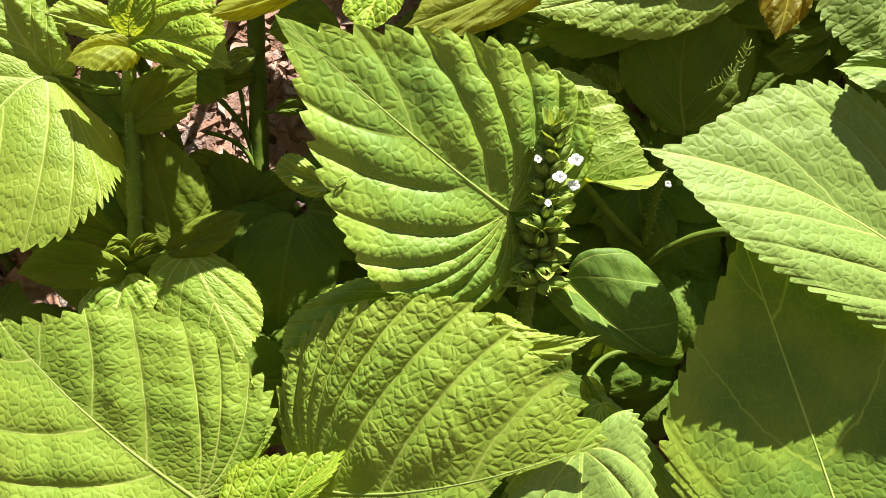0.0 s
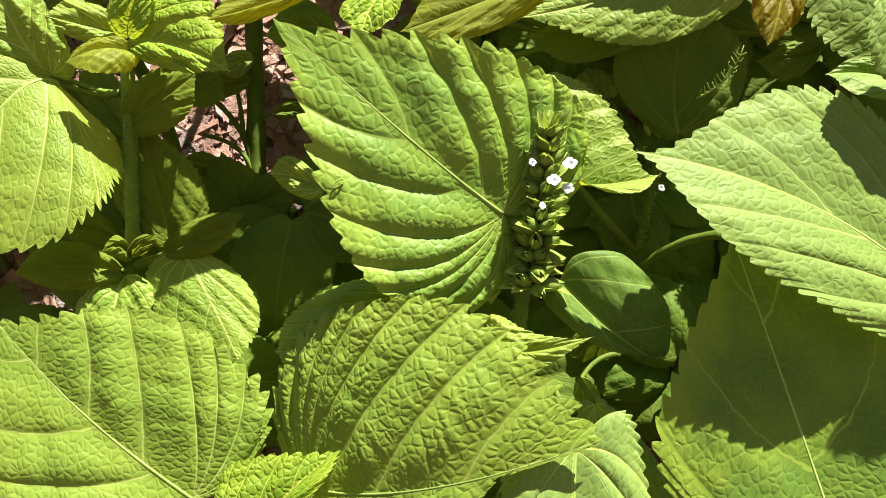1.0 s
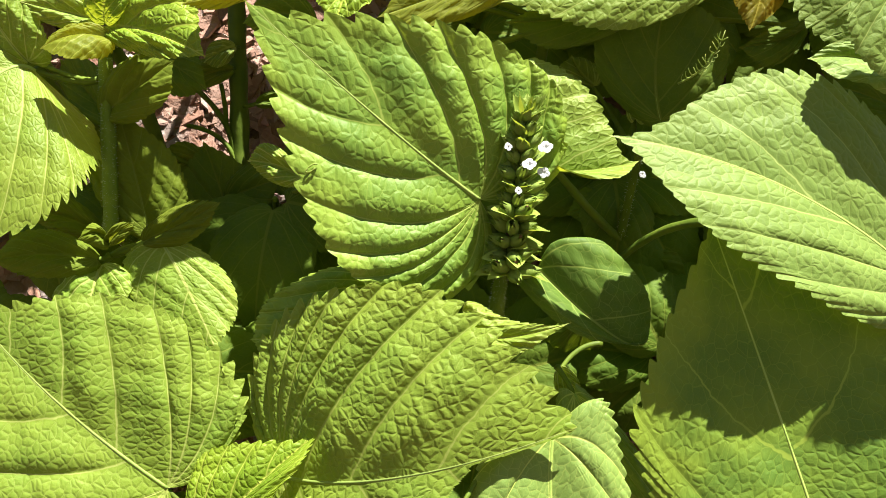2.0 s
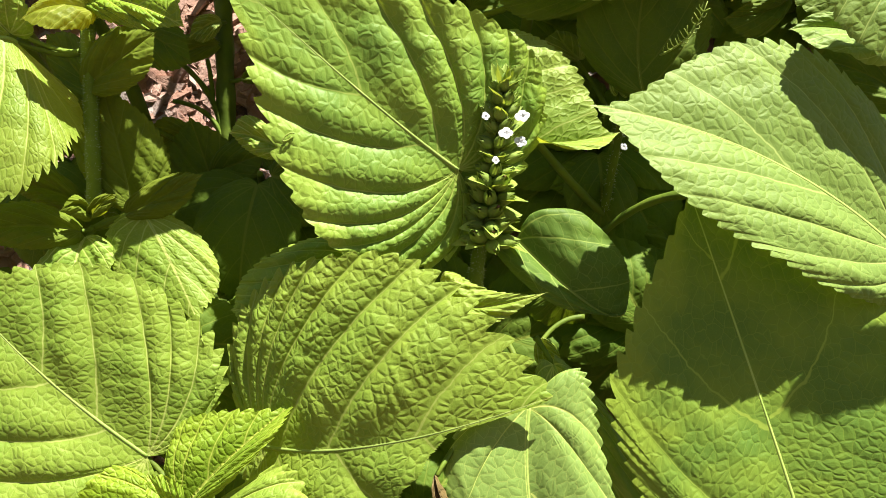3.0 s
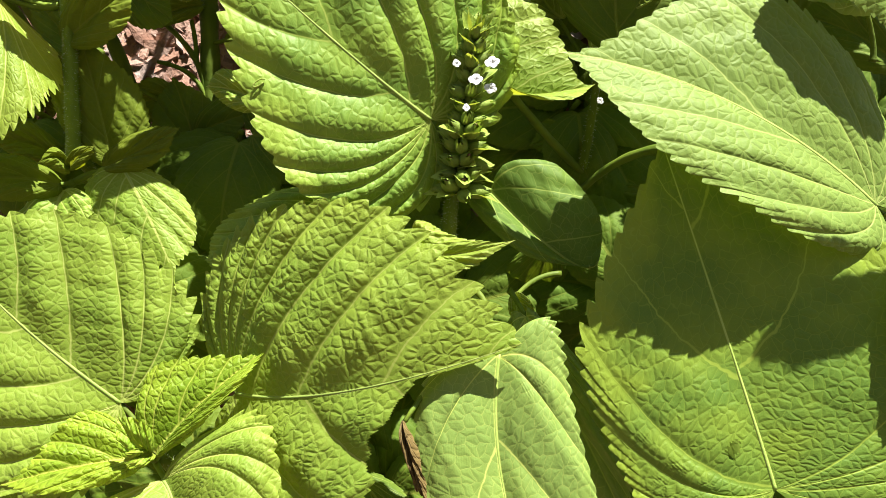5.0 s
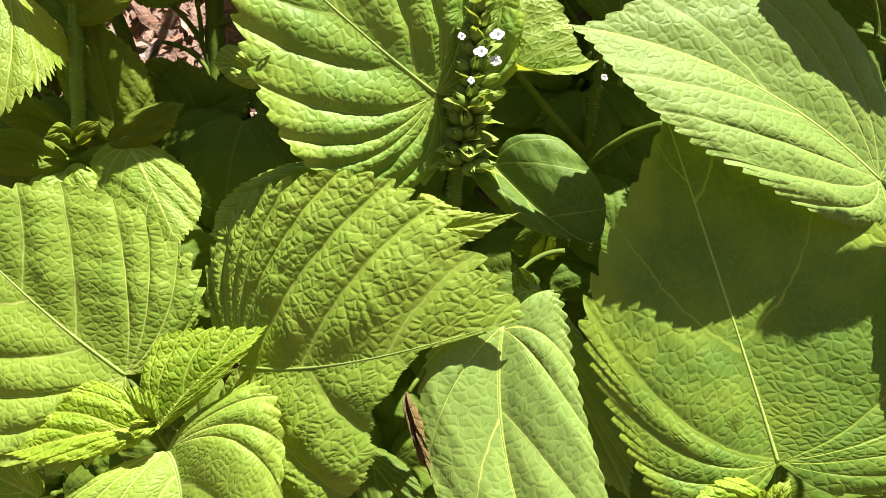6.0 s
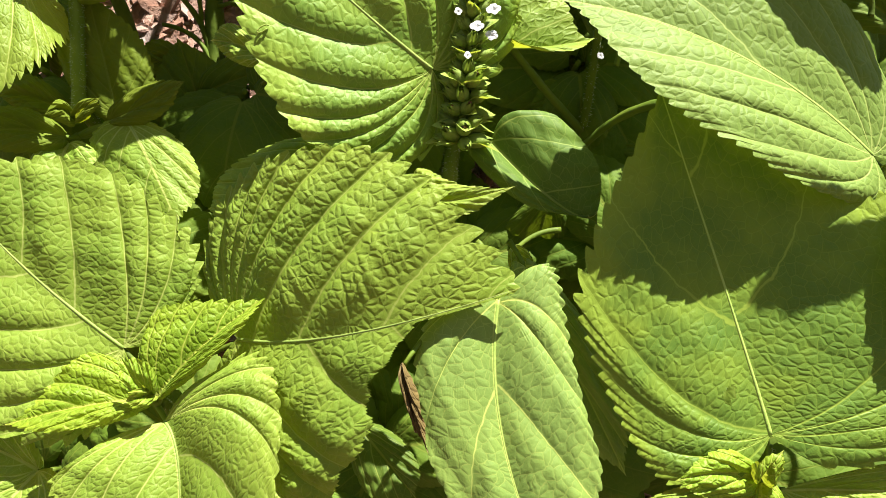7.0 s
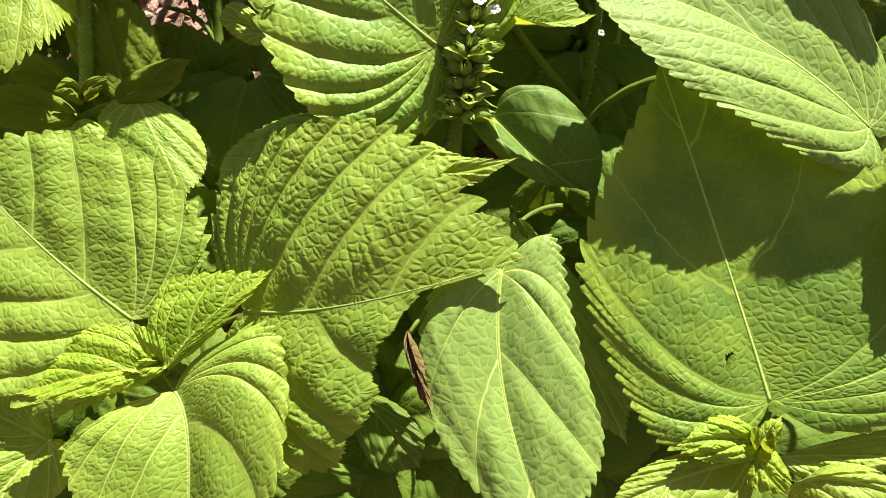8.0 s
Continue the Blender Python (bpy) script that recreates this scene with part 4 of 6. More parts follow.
leaf(midback_plant, (0.0948, 0.3077, 0.4502), (0.0945, 0.3044, 0.4553), (0.0949, 0.3043, 0.4598), (0.0896, 0.3044, 0.4553), (0.1006, 0.3040, 0.4547), OLIVE, "small leaf at a stem tip", fine=0.4, quilt=0.0006, teeth=9, seed=61, stalk=(0.0906, 0.2780, 0.4464))
leaf(midback_plant, (0.0811, 0.3370, 0.4534), (0.0745, 0.3408, 0.4588), (0.0705, 0.3453, 0.4654), (0.0652, 0.3392, 0.4567), (0.0825, 0.3423, 0.4610), PALE, "pale leaf far in the shade", fine=0.4, quilt=0.0006, teeth=13, seed=62, stalk=(0.0906, 0.2787, 0.4426))

lowback_plant = thing("perilla_plant", (0.0072, 0.2192, 0.2115), "shaded perilla plant near the ground", "plant", "perilla plants")
stem(lowback_plant, ((0.0072, 0.2192, 0.2115), (0.0072, 0.2147, 0.2550), (0.0072, 0.1892, 0.2906)), 0.0040, 0.0024, hairs=0)
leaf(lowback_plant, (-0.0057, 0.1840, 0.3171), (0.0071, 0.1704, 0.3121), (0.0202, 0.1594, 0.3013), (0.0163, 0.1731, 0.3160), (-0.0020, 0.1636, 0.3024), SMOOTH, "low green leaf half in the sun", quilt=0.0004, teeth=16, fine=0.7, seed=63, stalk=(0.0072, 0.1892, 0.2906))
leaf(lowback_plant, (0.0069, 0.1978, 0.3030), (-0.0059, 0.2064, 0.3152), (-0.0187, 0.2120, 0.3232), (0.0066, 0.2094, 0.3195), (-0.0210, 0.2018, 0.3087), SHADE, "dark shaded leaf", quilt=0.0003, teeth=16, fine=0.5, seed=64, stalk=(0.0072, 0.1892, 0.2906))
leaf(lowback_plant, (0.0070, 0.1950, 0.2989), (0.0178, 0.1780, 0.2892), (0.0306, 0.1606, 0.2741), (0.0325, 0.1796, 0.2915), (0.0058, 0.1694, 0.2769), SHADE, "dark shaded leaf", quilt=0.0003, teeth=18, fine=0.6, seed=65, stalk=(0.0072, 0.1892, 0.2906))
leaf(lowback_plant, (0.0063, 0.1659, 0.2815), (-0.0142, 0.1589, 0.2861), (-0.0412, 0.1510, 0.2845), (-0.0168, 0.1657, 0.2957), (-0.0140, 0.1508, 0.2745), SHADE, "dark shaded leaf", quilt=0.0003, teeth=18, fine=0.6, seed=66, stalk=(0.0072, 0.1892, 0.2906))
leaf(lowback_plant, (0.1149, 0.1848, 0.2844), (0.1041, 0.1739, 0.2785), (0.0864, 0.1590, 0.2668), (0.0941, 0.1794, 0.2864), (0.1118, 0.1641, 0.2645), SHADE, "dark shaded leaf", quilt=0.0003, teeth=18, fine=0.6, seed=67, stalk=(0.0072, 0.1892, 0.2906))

lowleft_plant = thing("perilla_plant", (-0.1371, 0.1852, 0.1762), "perilla plant with low sunlit leaves", "plant", "perilla plants")
stem(lowleft_plant, ((-0.1371, 0.1852, 0.1762), (-0.1371, 0.1807, 0.2523), (-0.1371, 0.1552, 0.3146)), 0.0040, 0.0024, hairs=0)
leaf(lowleft_plant, (-0.1269, 0.1569, 0.3170), (-0.1385, 0.1572, 0.3271), (-0.1612, 0.1607, 0.3368), (-0.1342, 0.1642, 0.3371), (-0.1450, 0.1502, 0.3171), FRESH, "low sunlit leaf with pale veins", widest=0.35, lobe=0.08, teeth=20, quilt=0.0012, seed=69, stalk=(-0.1371, 0.1552, 0.3146))
leaf(lowleft_plant, (-0.1269, 0.1564, 0.3163), (-0.1366, 0.1422, 0.3105), (-0.1547, 0.1249, 0.2954), (-0.1543, 0.1445, 0.3137), (-0.1167, 0.1400, 0.3073), FRESH, "low sunlit leaf with pale veins", widest=0.35, lobe=0.08, teeth=20, quilt=0.0012, seed=70, stalk=(-0.1371, 0.1552, 0.3146))
leaf(lowleft_plant, (-0.1438, 0.1858, 0.3245), (-0.1526, 0.1844, 0.3322), (-0.1692, 0.1842, 0.3319), (-0.1551, 0.1898, 0.3398), (-0.1548, 0.1777, 0.3225), DEEP, "dark shaded leaf", quilt=0.001, teeth=18, fine=0.6, seed=71, stalk=(-0.1371, 0.1552, 0.3146))
stem(backleft_plant, ((-0.0958, 0.3478, 0.3965), (-0.0954, 0.3681, 0.4352), (-0.0955, 0.3910, 0.4775)), 0.0046, 0.0040, hairs=0)
stem(backleft_plant, ((-0.0981, 0.3505, 0.4051), (-0.1027, 0.3598, 0.4232), (-0.1185, 0.3681, 0.4399)), 0.0016, 0.0012, hairs=0)
stem(backleft_plant, ((-0.0966, 0.3454, 0.3979), (-0.1027, 0.3539, 0.4149), (-0.1214, 0.3564, 0.4233)), 0.0014, 0.0010, hairs=0)
stem(backleft_plant, ((-0.1018, 0.3581, 0.4208), (-0.1027, 0.3648, 0.4304), (-0.1040, 0.3689, 0.4411)), 0.0012, 0.0010, hairs=0)
stem(leftback_plant, ((-0.1315, 0.2690, 0.4119), (-0.1308, 0.2848, 0.4417), (-0.1316, 0.3068, 0.4779)), 0.0029, 0.0027, hairs=700)
stem(topsprig_plant, ((-0.1338, 0.3065, 0.4679), (-0.1317, 0.3108, 0.4788), (-0.1297, 0.3149, 0.4895)), 0.0022, 0.0020, hairs=0)
stem(spike_plant, ((0.0311, 0.2220, 0.4052), (0.0317, 0.2261, 0.4158), (0.0338, 0.2290, 0.4296)), 0.0030, 0.0024, hairs=300)
stem(right_plant, ((0.1156, 0.2582, 0.4279), (0.1001, 0.2690, 0.4143), (0.0850, 0.2743, 0.3928)), 0.0018, 0.0014, hairs=0)
stem(midback_plant, ((0.0908, 0.2838, 0.4016), (0.0719, 0.2785, 0.4231), (0.0471, 0.2765, 0.4541)), 0.0018, 0.0014, hairs=0)
stem(midback_plant, ((0.0900, 0.2830, 0.4053), (0.0908, 0.2823, 0.4236), (0.0905, 0.2765, 0.4541)), 0.0022, 0.0016, hairs=200)
stem(midback_plant, ((0.1251, 0.2833, 0.3478), (0.1214, 0.2948, 0.3739), (0.1214, 0.3058, 0.3993)), 0.0024, 0.0020, hairs=0)
stem(midback_plant, ((0.0842, 0.2508, 0.3260), (0.0837, 0.2615, 0.3413), (0.0832, 0.2753, 0.3610)), 0.0030, 0.0028, hairs=0)
stem(shaded_plant, ((0.1488, 0.1504, 0.3173), (0.1475, 0.1504, 0.3270), (0.1490, 0.1582, 0.3405)), 0.0026, 0.0022, hairs=200)

# Canopy added above the view only to cast shade on the bed behind.
shade_canopy = thing("perilla_plant", (0.0042, 0.4377, 0.4387), "unseen perilla canopy added to shade the bed behind", "plant", "perilla plants")
stem(shade_canopy, ((0.0042, 0.4377, 0.4387), (0.0042, 0.4332, 0.5024), (0.0042, 0.4077, 0.5544)), 0.0040, 0.0024, hairs=0)
leaf(shade_canopy, (-0.1334, 0.3561, 0.5677), (-0.1355, 0.3356, 0.5480), (-0.1353, 0.3156, 0.5291), (-0.1613, 0.3381, 0.5517), (-0.1099, 0.3381, 0.5517), FRESH, "unseen upper leaf added to cast shade", fine=0.35, quilt=0.001, teeth=18, seed=72, stalk=(-0.1695, 0.4288, 0.6027))
leaf(shade_canopy, (-0.0925, 0.3556, 0.5669), (-0.0954, 0.3351, 0.5473), (-0.0958, 0.3151, 0.5284), (-0.1209, 0.3376, 0.5510), (-0.0696, 0.3376, 0.5510), FRESH, "unseen upper leaf added to cast shade", fine=0.35, quilt=0.001, teeth=18, seed=73, stalk=(-0.0841, 0.4319, 0.5938))
leaf(shade_canopy, (-0.0489, 0.3599, 0.5731), (-0.0525, 0.3393, 0.5533), (-0.0538, 0.3192, 0.5343), (-0.0783, 0.3419, 0.5570), (-0.0267, 0.3419, 0.5570), FRESH, "unseen upper leaf added to cast shade", fine=0.35, quilt=0.001, teeth=18, seed=74, stalk=(0.0042, 0.4077, 0.5544))
leaf(shade_canopy, (-0.0212, 0.3537, 0.5643), (-0.0254, 0.3333, 0.5447), (-0.0271, 0.3133, 0.5259), (-0.0512, 0.3358, 0.5484), (0.0004, 0.3358, 0.5484), FRESH, "unseen upper leaf added to cast shade", fine=0.35, quilt=0.001, teeth=18, seed=75, stalk=(0.0042, 0.4077, 0.5544))
leaf(shade_canopy, (0.0219, 0.3584, 0.5710), (0.0171, 0.3379, 0.5513), (0.0145, 0.3178, 0.5324), (-0.0088, 0.3405, 0.5550), (0.0429, 0.3405, 0.5550), FRESH, "unseen upper leaf added to cast shade", fine=0.35, quilt=0.001, teeth=18, seed=76, stalk=(0.0042, 0.4077, 0.5544))
leaf(shade_canopy, (0.0743, 0.3566, 0.5684), (0.0684, 0.3361, 0.5487), (0.0650, 0.3161, 0.5298), (0.0426, 0.3387, 0.5524), (0.0942, 0.3387, 0.5524), FRESH, "unseen upper leaf added to cast shade", fine=0.35, quilt=0.001, teeth=18, seed=77, stalk=(0.0949, 0.4319, 0.5938))
leaf(shade_canopy, (0.1101, 0.3566, 0.5684), (0.1037, 0.3361, 0.5487), (0.0996, 0.3161, 0.5298), (0.0779, 0.3387, 0.5524), (0.1295, 0.3387, 0.5524), FRESH, "unseen upper leaf added to cast shade", fine=0.35, quilt=0.001, teeth=18, seed=78, stalk=(0.0949, 0.4319, 0.5938))
leaf(shade_canopy, (0.1455, 0.3591, 0.5720), (0.1384, 0.3385, 0.5522), (0.1337, 0.3185, 0.5333), (0.1126, 0.3411, 0.5559), (0.1643, 0.3411, 0.5559), FRESH, "unseen upper leaf added to cast shade", fine=0.35, quilt=0.001, teeth=18, seed=79, stalk=(0.1771, 0.4258, 0.6117))
leaf(shade_canopy, (0.1841, 0.3535, 0.5639), (0.1764, 0.3330, 0.5443), (0.1710, 0.3130, 0.5255), (0.1506, 0.3356, 0.5480), (0.2022, 0.3356, 0.5480), FRESH, "unseen upper leaf added to cast shade", fine=0.35, quilt=0.001, teeth=18, seed=80, stalk=(0.1844, 0.4319, 0.5938))
leaf(shade_canopy, (0.2209, 0.3545, 0.5654), (0.2125, 0.3340, 0.5458), (0.2064, 0.3141, 0.5269), (0.1867, 0.3366, 0.5495), (0.2383, 0.3366, 0.5495), FRESH, "unseen upper leaf added to cast shade", fine=0.35, quilt=0.001, teeth=18, seed=81, stalk=(0.1880, 0.4349, 0.5848))
leaf(shade_canopy, (0.2625, 0.3599, 0.5731), (0.2533, 0.3393, 0.5533), (0.2465, 0.3192, 0.5343), (0.2275, 0.3419, 0.5570), (0.2791, 0.3419, 0.5570), FRESH, "unseen upper leaf added to cast shade", fine=0.35, quilt=0.001, teeth=18, seed=82, stalk=(0.2683, 0.4288, 0.6027))
leaf(shade_canopy, (-0.1351, 0.3874, 0.5642), (-0.1378, 0.3657, 0.5427), (-0.1379, 0.3444, 0.5220), (-0.1660, 0.3685, 0.5467), (-0.1099, 0.3685, 0.5467), FRESH, "unseen upper leaf added to cast shade", fine=0.35, quilt=0.001, teeth=18, seed=83, stalk=(-0.1735, 0.4319, 0.5938))
leaf(shade_canopy, (-0.1020, 0.3923, 0.5711), (-0.1053, 0.3704, 0.5495), (-0.1059, 0.3491, 0.5287), (-0.1332, 0.3732, 0.5535), (-0.0771, 0.3732, 0.5535), FRESH, "unseen upper leaf added to cast shade", fine=0.35, quilt=0.001, teeth=18, seed=84, stalk=(-0.0862, 0.4349, 0.5848))
leaf(shade_canopy, (-0.0485, 0.3884, 0.5656), (-0.0526, 0.3666, 0.5441), (-0.0542, 0.3453, 0.5233), (-0.0808, 0.3694, 0.5481), (-0.0245, 0.3694, 0.5481), FRESH, "unseen upper leaf added to cast shade", fine=0.35, quilt=0.001, teeth=18, seed=85, stalk=(0.0042, 0.4077, 0.5544))
leaf(shade_canopy, (-0.0092, 0.3850, 0.5607), (-0.0140, 0.3633, 0.5393), (-0.0161, 0.3420, 0.5186), (-0.0421, 0.3661, 0.5433), (0.0142, 0.3661, 0.5433), FRESH, "unseen upper leaf added to cast shade", fine=0.35, quilt=0.001, teeth=18, seed=86, stalk=(0.0042, 0.4077, 0.5544))
leaf(shade_canopy, (0.0331, 0.3846, 0.5601), (0.0277, 0.3628, 0.5387), (0.0248, 0.3416, 0.5180), (-0.0005, 0.3657, 0.5427), (0.0558, 0.3657, 0.5427), FRESH, "unseen upper leaf added to cast shade", fine=0.35, quilt=0.001, teeth=18, seed=87, stalk=(0.0042, 0.4077, 0.5544))
leaf(shade_canopy, (0.0689, 0.3856, 0.5615), (0.0629, 0.3638, 0.5401), (0.0595, 0.3426, 0.5194), (0.0348, 0.3666, 0.5441), (0.0911, 0.3666, 0.5441), FRESH, "unseen upper leaf added to cast shade", fine=0.35, quilt=0.001, teeth=18, seed=88, stalk=(0.0966, 0.4349, 0.5848))
leaf(shade_canopy, (0.1122, 0.3845, 0.5599), (0.1055, 0.3627, 0.5385), (0.1013, 0.3415, 0.5178), (0.0774, 0.3655, 0.5425), (0.1337, 0.3655, 0.5425), FRESH, "unseen upper leaf added to cast shade", fine=0.35, quilt=0.001, teeth=18, seed=89, stalk=(0.0983, 0.4379, 0.5759))
leaf(shade_canopy, (0.1633, 0.3917, 0.5703), (0.1557, 0.3699, 0.5487), (0.1507, 0.3485, 0.5279), (0.1275, 0.3727, 0.5527), (0.1838, 0.3727, 0.5527), FRESH, "unseen upper leaf added to cast shade", fine=0.35, quilt=0.001, teeth=18, seed=90, stalk=(0.1844, 0.4319, 0.5938))
leaf(shade_canopy, (0.1906, 0.3906, 0.5686), (0.1826, 0.3687, 0.5471), (0.1772, 0.3474, 0.5263), (0.1545, 0.3716, 0.5511), (0.2108, 0.3716, 0.5511), FRESH, "unseen upper leaf added to cast shade", fine=0.35, quilt=0.001, teeth=18, seed=91, stalk=(0.1880, 0.4349, 0.5848))
leaf(shade_canopy, (0.2496, 0.3887, 0.5660), (0.2406, 0.3669, 0.5445), (0.2342, 0.3456, 0.5237), (0.2125, 0.3697, 0.5485), (0.2688, 0.3697, 0.5485), FRESH, "unseen upper leaf added to cast shade", fine=0.35, quilt=0.001, teeth=18, seed=92, stalk=(0.2738, 0.4319, 0.5938))
leaf(shade_canopy, (0.2852, 0.3899, 0.5676), (0.2756, 0.3680, 0.5461), (0.2686, 0.3467, 0.5253), (0.2475, 0.3708, 0.5501), (0.3038, 0.3708, 0.5501), FRESH, "unseen upper leaf added to cast shade", fine=0.35, quilt=0.001, teeth=18, seed=93, stalk=(0.2793, 0.4349, 0.5848))
leaf(shade_canopy, (-0.1263, 0.3728, 0.6011), (-0.1284, 0.3521, 0.5813), (-0.1282, 0.3319, 0.5621), (-0.1538, 0.3546, 0.5849), (-0.1033, 0.3546, 0.5849), FRESH, "unseen upper leaf added to cast shade", fine=0.35, quilt=0.001, teeth=18, seed=94, stalk=(-0.1574, 0.4198, 0.6296))
leaf(shade_canopy, (-0.0911, 0.3712, 0.5989), (-0.0939, 0.3506, 0.5791), (-0.0943, 0.3304, 0.5600), (-0.1190, 0.3531, 0.5827), (-0.0685, 0.3531, 0.5827), FRESH, "unseen upper leaf added to cast shade", fine=0.35, quilt=0.001, teeth=18, seed=95, stalk=(-0.0798, 0.4258, 0.6117))
leaf(shade_canopy, (-0.0489, 0.3688, 0.5954), (-0.0524, 0.3482, 0.5757), (-0.0536, 0.3281, 0.5566), (-0.0778, 0.3507, 0.5793), (-0.0271, 0.3507, 0.5793), FRESH, "unseen upper leaf added to cast shade", fine=0.35, quilt=0.001, teeth=18, seed=96, stalk=(-0.0777, 0.4228, 0.6206))
leaf(shade_canopy, (-0.0090, 0.3686, 0.5953), (-0.0132, 0.3480, 0.5755), (-0.0151, 0.3280, 0.5565), (-0.0386, 0.3506, 0.5791), (0.0121, 0.3506, 0.5791), FRESH, "unseen upper leaf added to cast shade", fine=0.35, quilt=0.001, teeth=18, seed=97, stalk=(0.0042, 0.4077, 0.5544))
leaf(shade_canopy, (0.0323, 0.3681, 0.5945), (0.0273, 0.3475, 0.5748), (0.0246, 0.3275, 0.5557), (0.0020, 0.3501, 0.5784), (0.0527, 0.3501, 0.5784), FRESH, "unseen upper leaf added to cast shade", fine=0.35, quilt=0.001, teeth=18, seed=98, stalk=(0.0042, 0.4077, 0.5544))
leaf(shade_canopy, (0.0671, 0.3746, 0.6037), (0.0615, 0.3539, 0.5838), (0.0582, 0.3337, 0.5646), (0.0361, 0.3564, 0.5874), (0.0868, 0.3564, 0.5874), FRESH, "unseen upper leaf added to cast shade", fine=0.35, quilt=0.001, teeth=18, seed=99, stalk=(0.0898, 0.4228, 0.6206))
leaf(shade_canopy, (0.1086, 0.3684, 0.5949), (0.1022, 0.3478, 0.5751), (0.0982, 0.3277, 0.5561), (0.0769, 0.3503, 0.5787), (0.1276, 0.3503, 0.5787), FRESH, "unseen upper leaf added to cast shade", fine=0.35, quilt=0.001, teeth=18, seed=100, stalk=(0.0915, 0.4258, 0.6117))
leaf(shade_canopy, (0.1476, 0.3713, 0.5991), (0.1406, 0.3507, 0.5793), (0.1358, 0.3306, 0.5602), (0.1152, 0.3532, 0.5829), (0.1659, 0.3532, 0.5829), FRESH, "unseen upper leaf added to cast shade", fine=0.35, quilt=0.001, teeth=18, seed=101, stalk=(0.1699, 0.4198, 0.6296))
leaf(shade_canopy, (0.1824, 0.3742, 0.6032), (0.1747, 0.3535, 0.5832), (0.1693, 0.3333, 0.5641), (0.1494, 0.3560, 0.5869), (0.2000, 0.3560, 0.5869), FRESH, "unseen upper leaf added to cast shade", fine=0.35, quilt=0.001, teeth=18, seed=102, stalk=(0.1735, 0.4228, 0.6206))
leaf(shade_canopy, (0.2226, 0.3713, 0.5991), (0.2141, 0.3507, 0.5793), (0.2080, 0.3306, 0.5602), (0.1888, 0.3532, 0.5829), (0.2395, 0.3532, 0.5829), FRESH, "unseen upper leaf added to cast shade", fine=0.35, quilt=0.001, teeth=18, seed=103, stalk=(0.2518, 0.4198, 0.6296))
leaf(shade_canopy, (0.2509, 0.3753, 0.6048), (0.2419, 0.3546, 0.5849), (0.2353, 0.3344, 0.5657), (0.2166, 0.3571, 0.5885), (0.2672, 0.3571, 0.5885), FRESH, "unseen upper leaf added to cast shade", fine=0.35, quilt=0.001, teeth=18, seed=104, stalk=(0.2573, 0.4228, 0.6206))
leaf(shade_canopy, (-0.1299, 0.3983, 0.5941), (-0.1325, 0.3765, 0.5727), (-0.1325, 0.3553, 0.5520), (-0.1599, 0.3792, 0.5766), (-0.1053, 0.3792, 0.5766), FRESH, "unseen upper leaf added to cast shade", fine=0.35, quilt=0.001, teeth=18, seed=105, stalk=(-0.1614, 0.4228, 0.6206))
leaf(shade_canopy, (-0.1037, 0.3998, 0.5963), (-0.1067, 0.3780, 0.5748), (-0.1072, 0.3567, 0.5541), (-0.1339, 0.3807, 0.5787), (-0.0792, 0.3807, 0.5787), FRESH, "unseen upper leaf added to cast shade", fine=0.35, quilt=0.001, teeth=18, seed=106, stalk=(-0.0819, 0.4288, 0.6027))
leaf(shade_canopy, (-0.0563, 0.4052, 0.6040), (-0.0601, 0.3833, 0.5824), (-0.0615, 0.3620, 0.5616), (-0.0876, 0.3861, 0.5863), (-0.0327, 0.3861, 0.5863), FRESH, "unseen upper leaf added to cast shade", fine=0.35, quilt=0.001, teeth=18, seed=107, stalk=(-0.0798, 0.4258, 0.6117))
leaf(shade_canopy, (-0.0172, 0.4001, 0.5967), (-0.0217, 0.3783, 0.5752), (-0.0237, 0.3570, 0.5545), (-0.0492, 0.3810, 0.5791), (0.0057, 0.3810, 0.5791), FRESH, "unseen upper leaf added to cast shade", fine=0.35, quilt=0.001, teeth=18, seed=108, stalk=(0.0056, 0.4288, 0.6027))
leaf(shade_canopy, (0.0352, 0.4062, 0.6054), (0.0298, 0.3843, 0.5838), (0.0270, 0.3629, 0.5629), (0.0024, 0.3870, 0.5877), (0.0573, 0.3870, 0.5877), FRESH, "unseen upper leaf added to cast shade", fine=0.35, quilt=0.001, teeth=18, seed=109, stalk=(0.0058, 0.4258, 0.6117))
leaf(shade_canopy, (0.0716, 0.4062, 0.6054), (0.0656, 0.3843, 0.5838), (0.0622, 0.3629, 0.5629), (0.0382, 0.3870, 0.5877), (0.0931, 0.3870, 0.5877), FRESH, "unseen upper leaf added to cast shade", fine=0.35, quilt=0.001, teeth=18, seed=110, stalk=(0.0915, 0.4258, 0.6117))
leaf(shade_canopy, (0.1148, 0.4038, 0.6020), (0.1081, 0.3820, 0.5805), (0.1039, 0.3606, 0.5597), (0.0807, 0.3847, 0.5844), (0.1356, 0.3847, 0.5844), FRESH, "unseen upper leaf added to cast shade", fine=0.35, quilt=0.001, teeth=18, seed=111, stalk=(0.0932, 0.4288, 0.6027))
leaf(shade_canopy, (0.1592, 0.3984, 0.5943), (0.1518, 0.3766, 0.5729), (0.1469, 0.3554, 0.5522), (0.1243, 0.3794, 0.5768), (0.1792, 0.3794, 0.5768), FRESH, "unseen upper leaf added to cast shade", fine=0.35, quilt=0.001, teeth=18, seed=112, stalk=(0.1771, 0.4258, 0.6117))
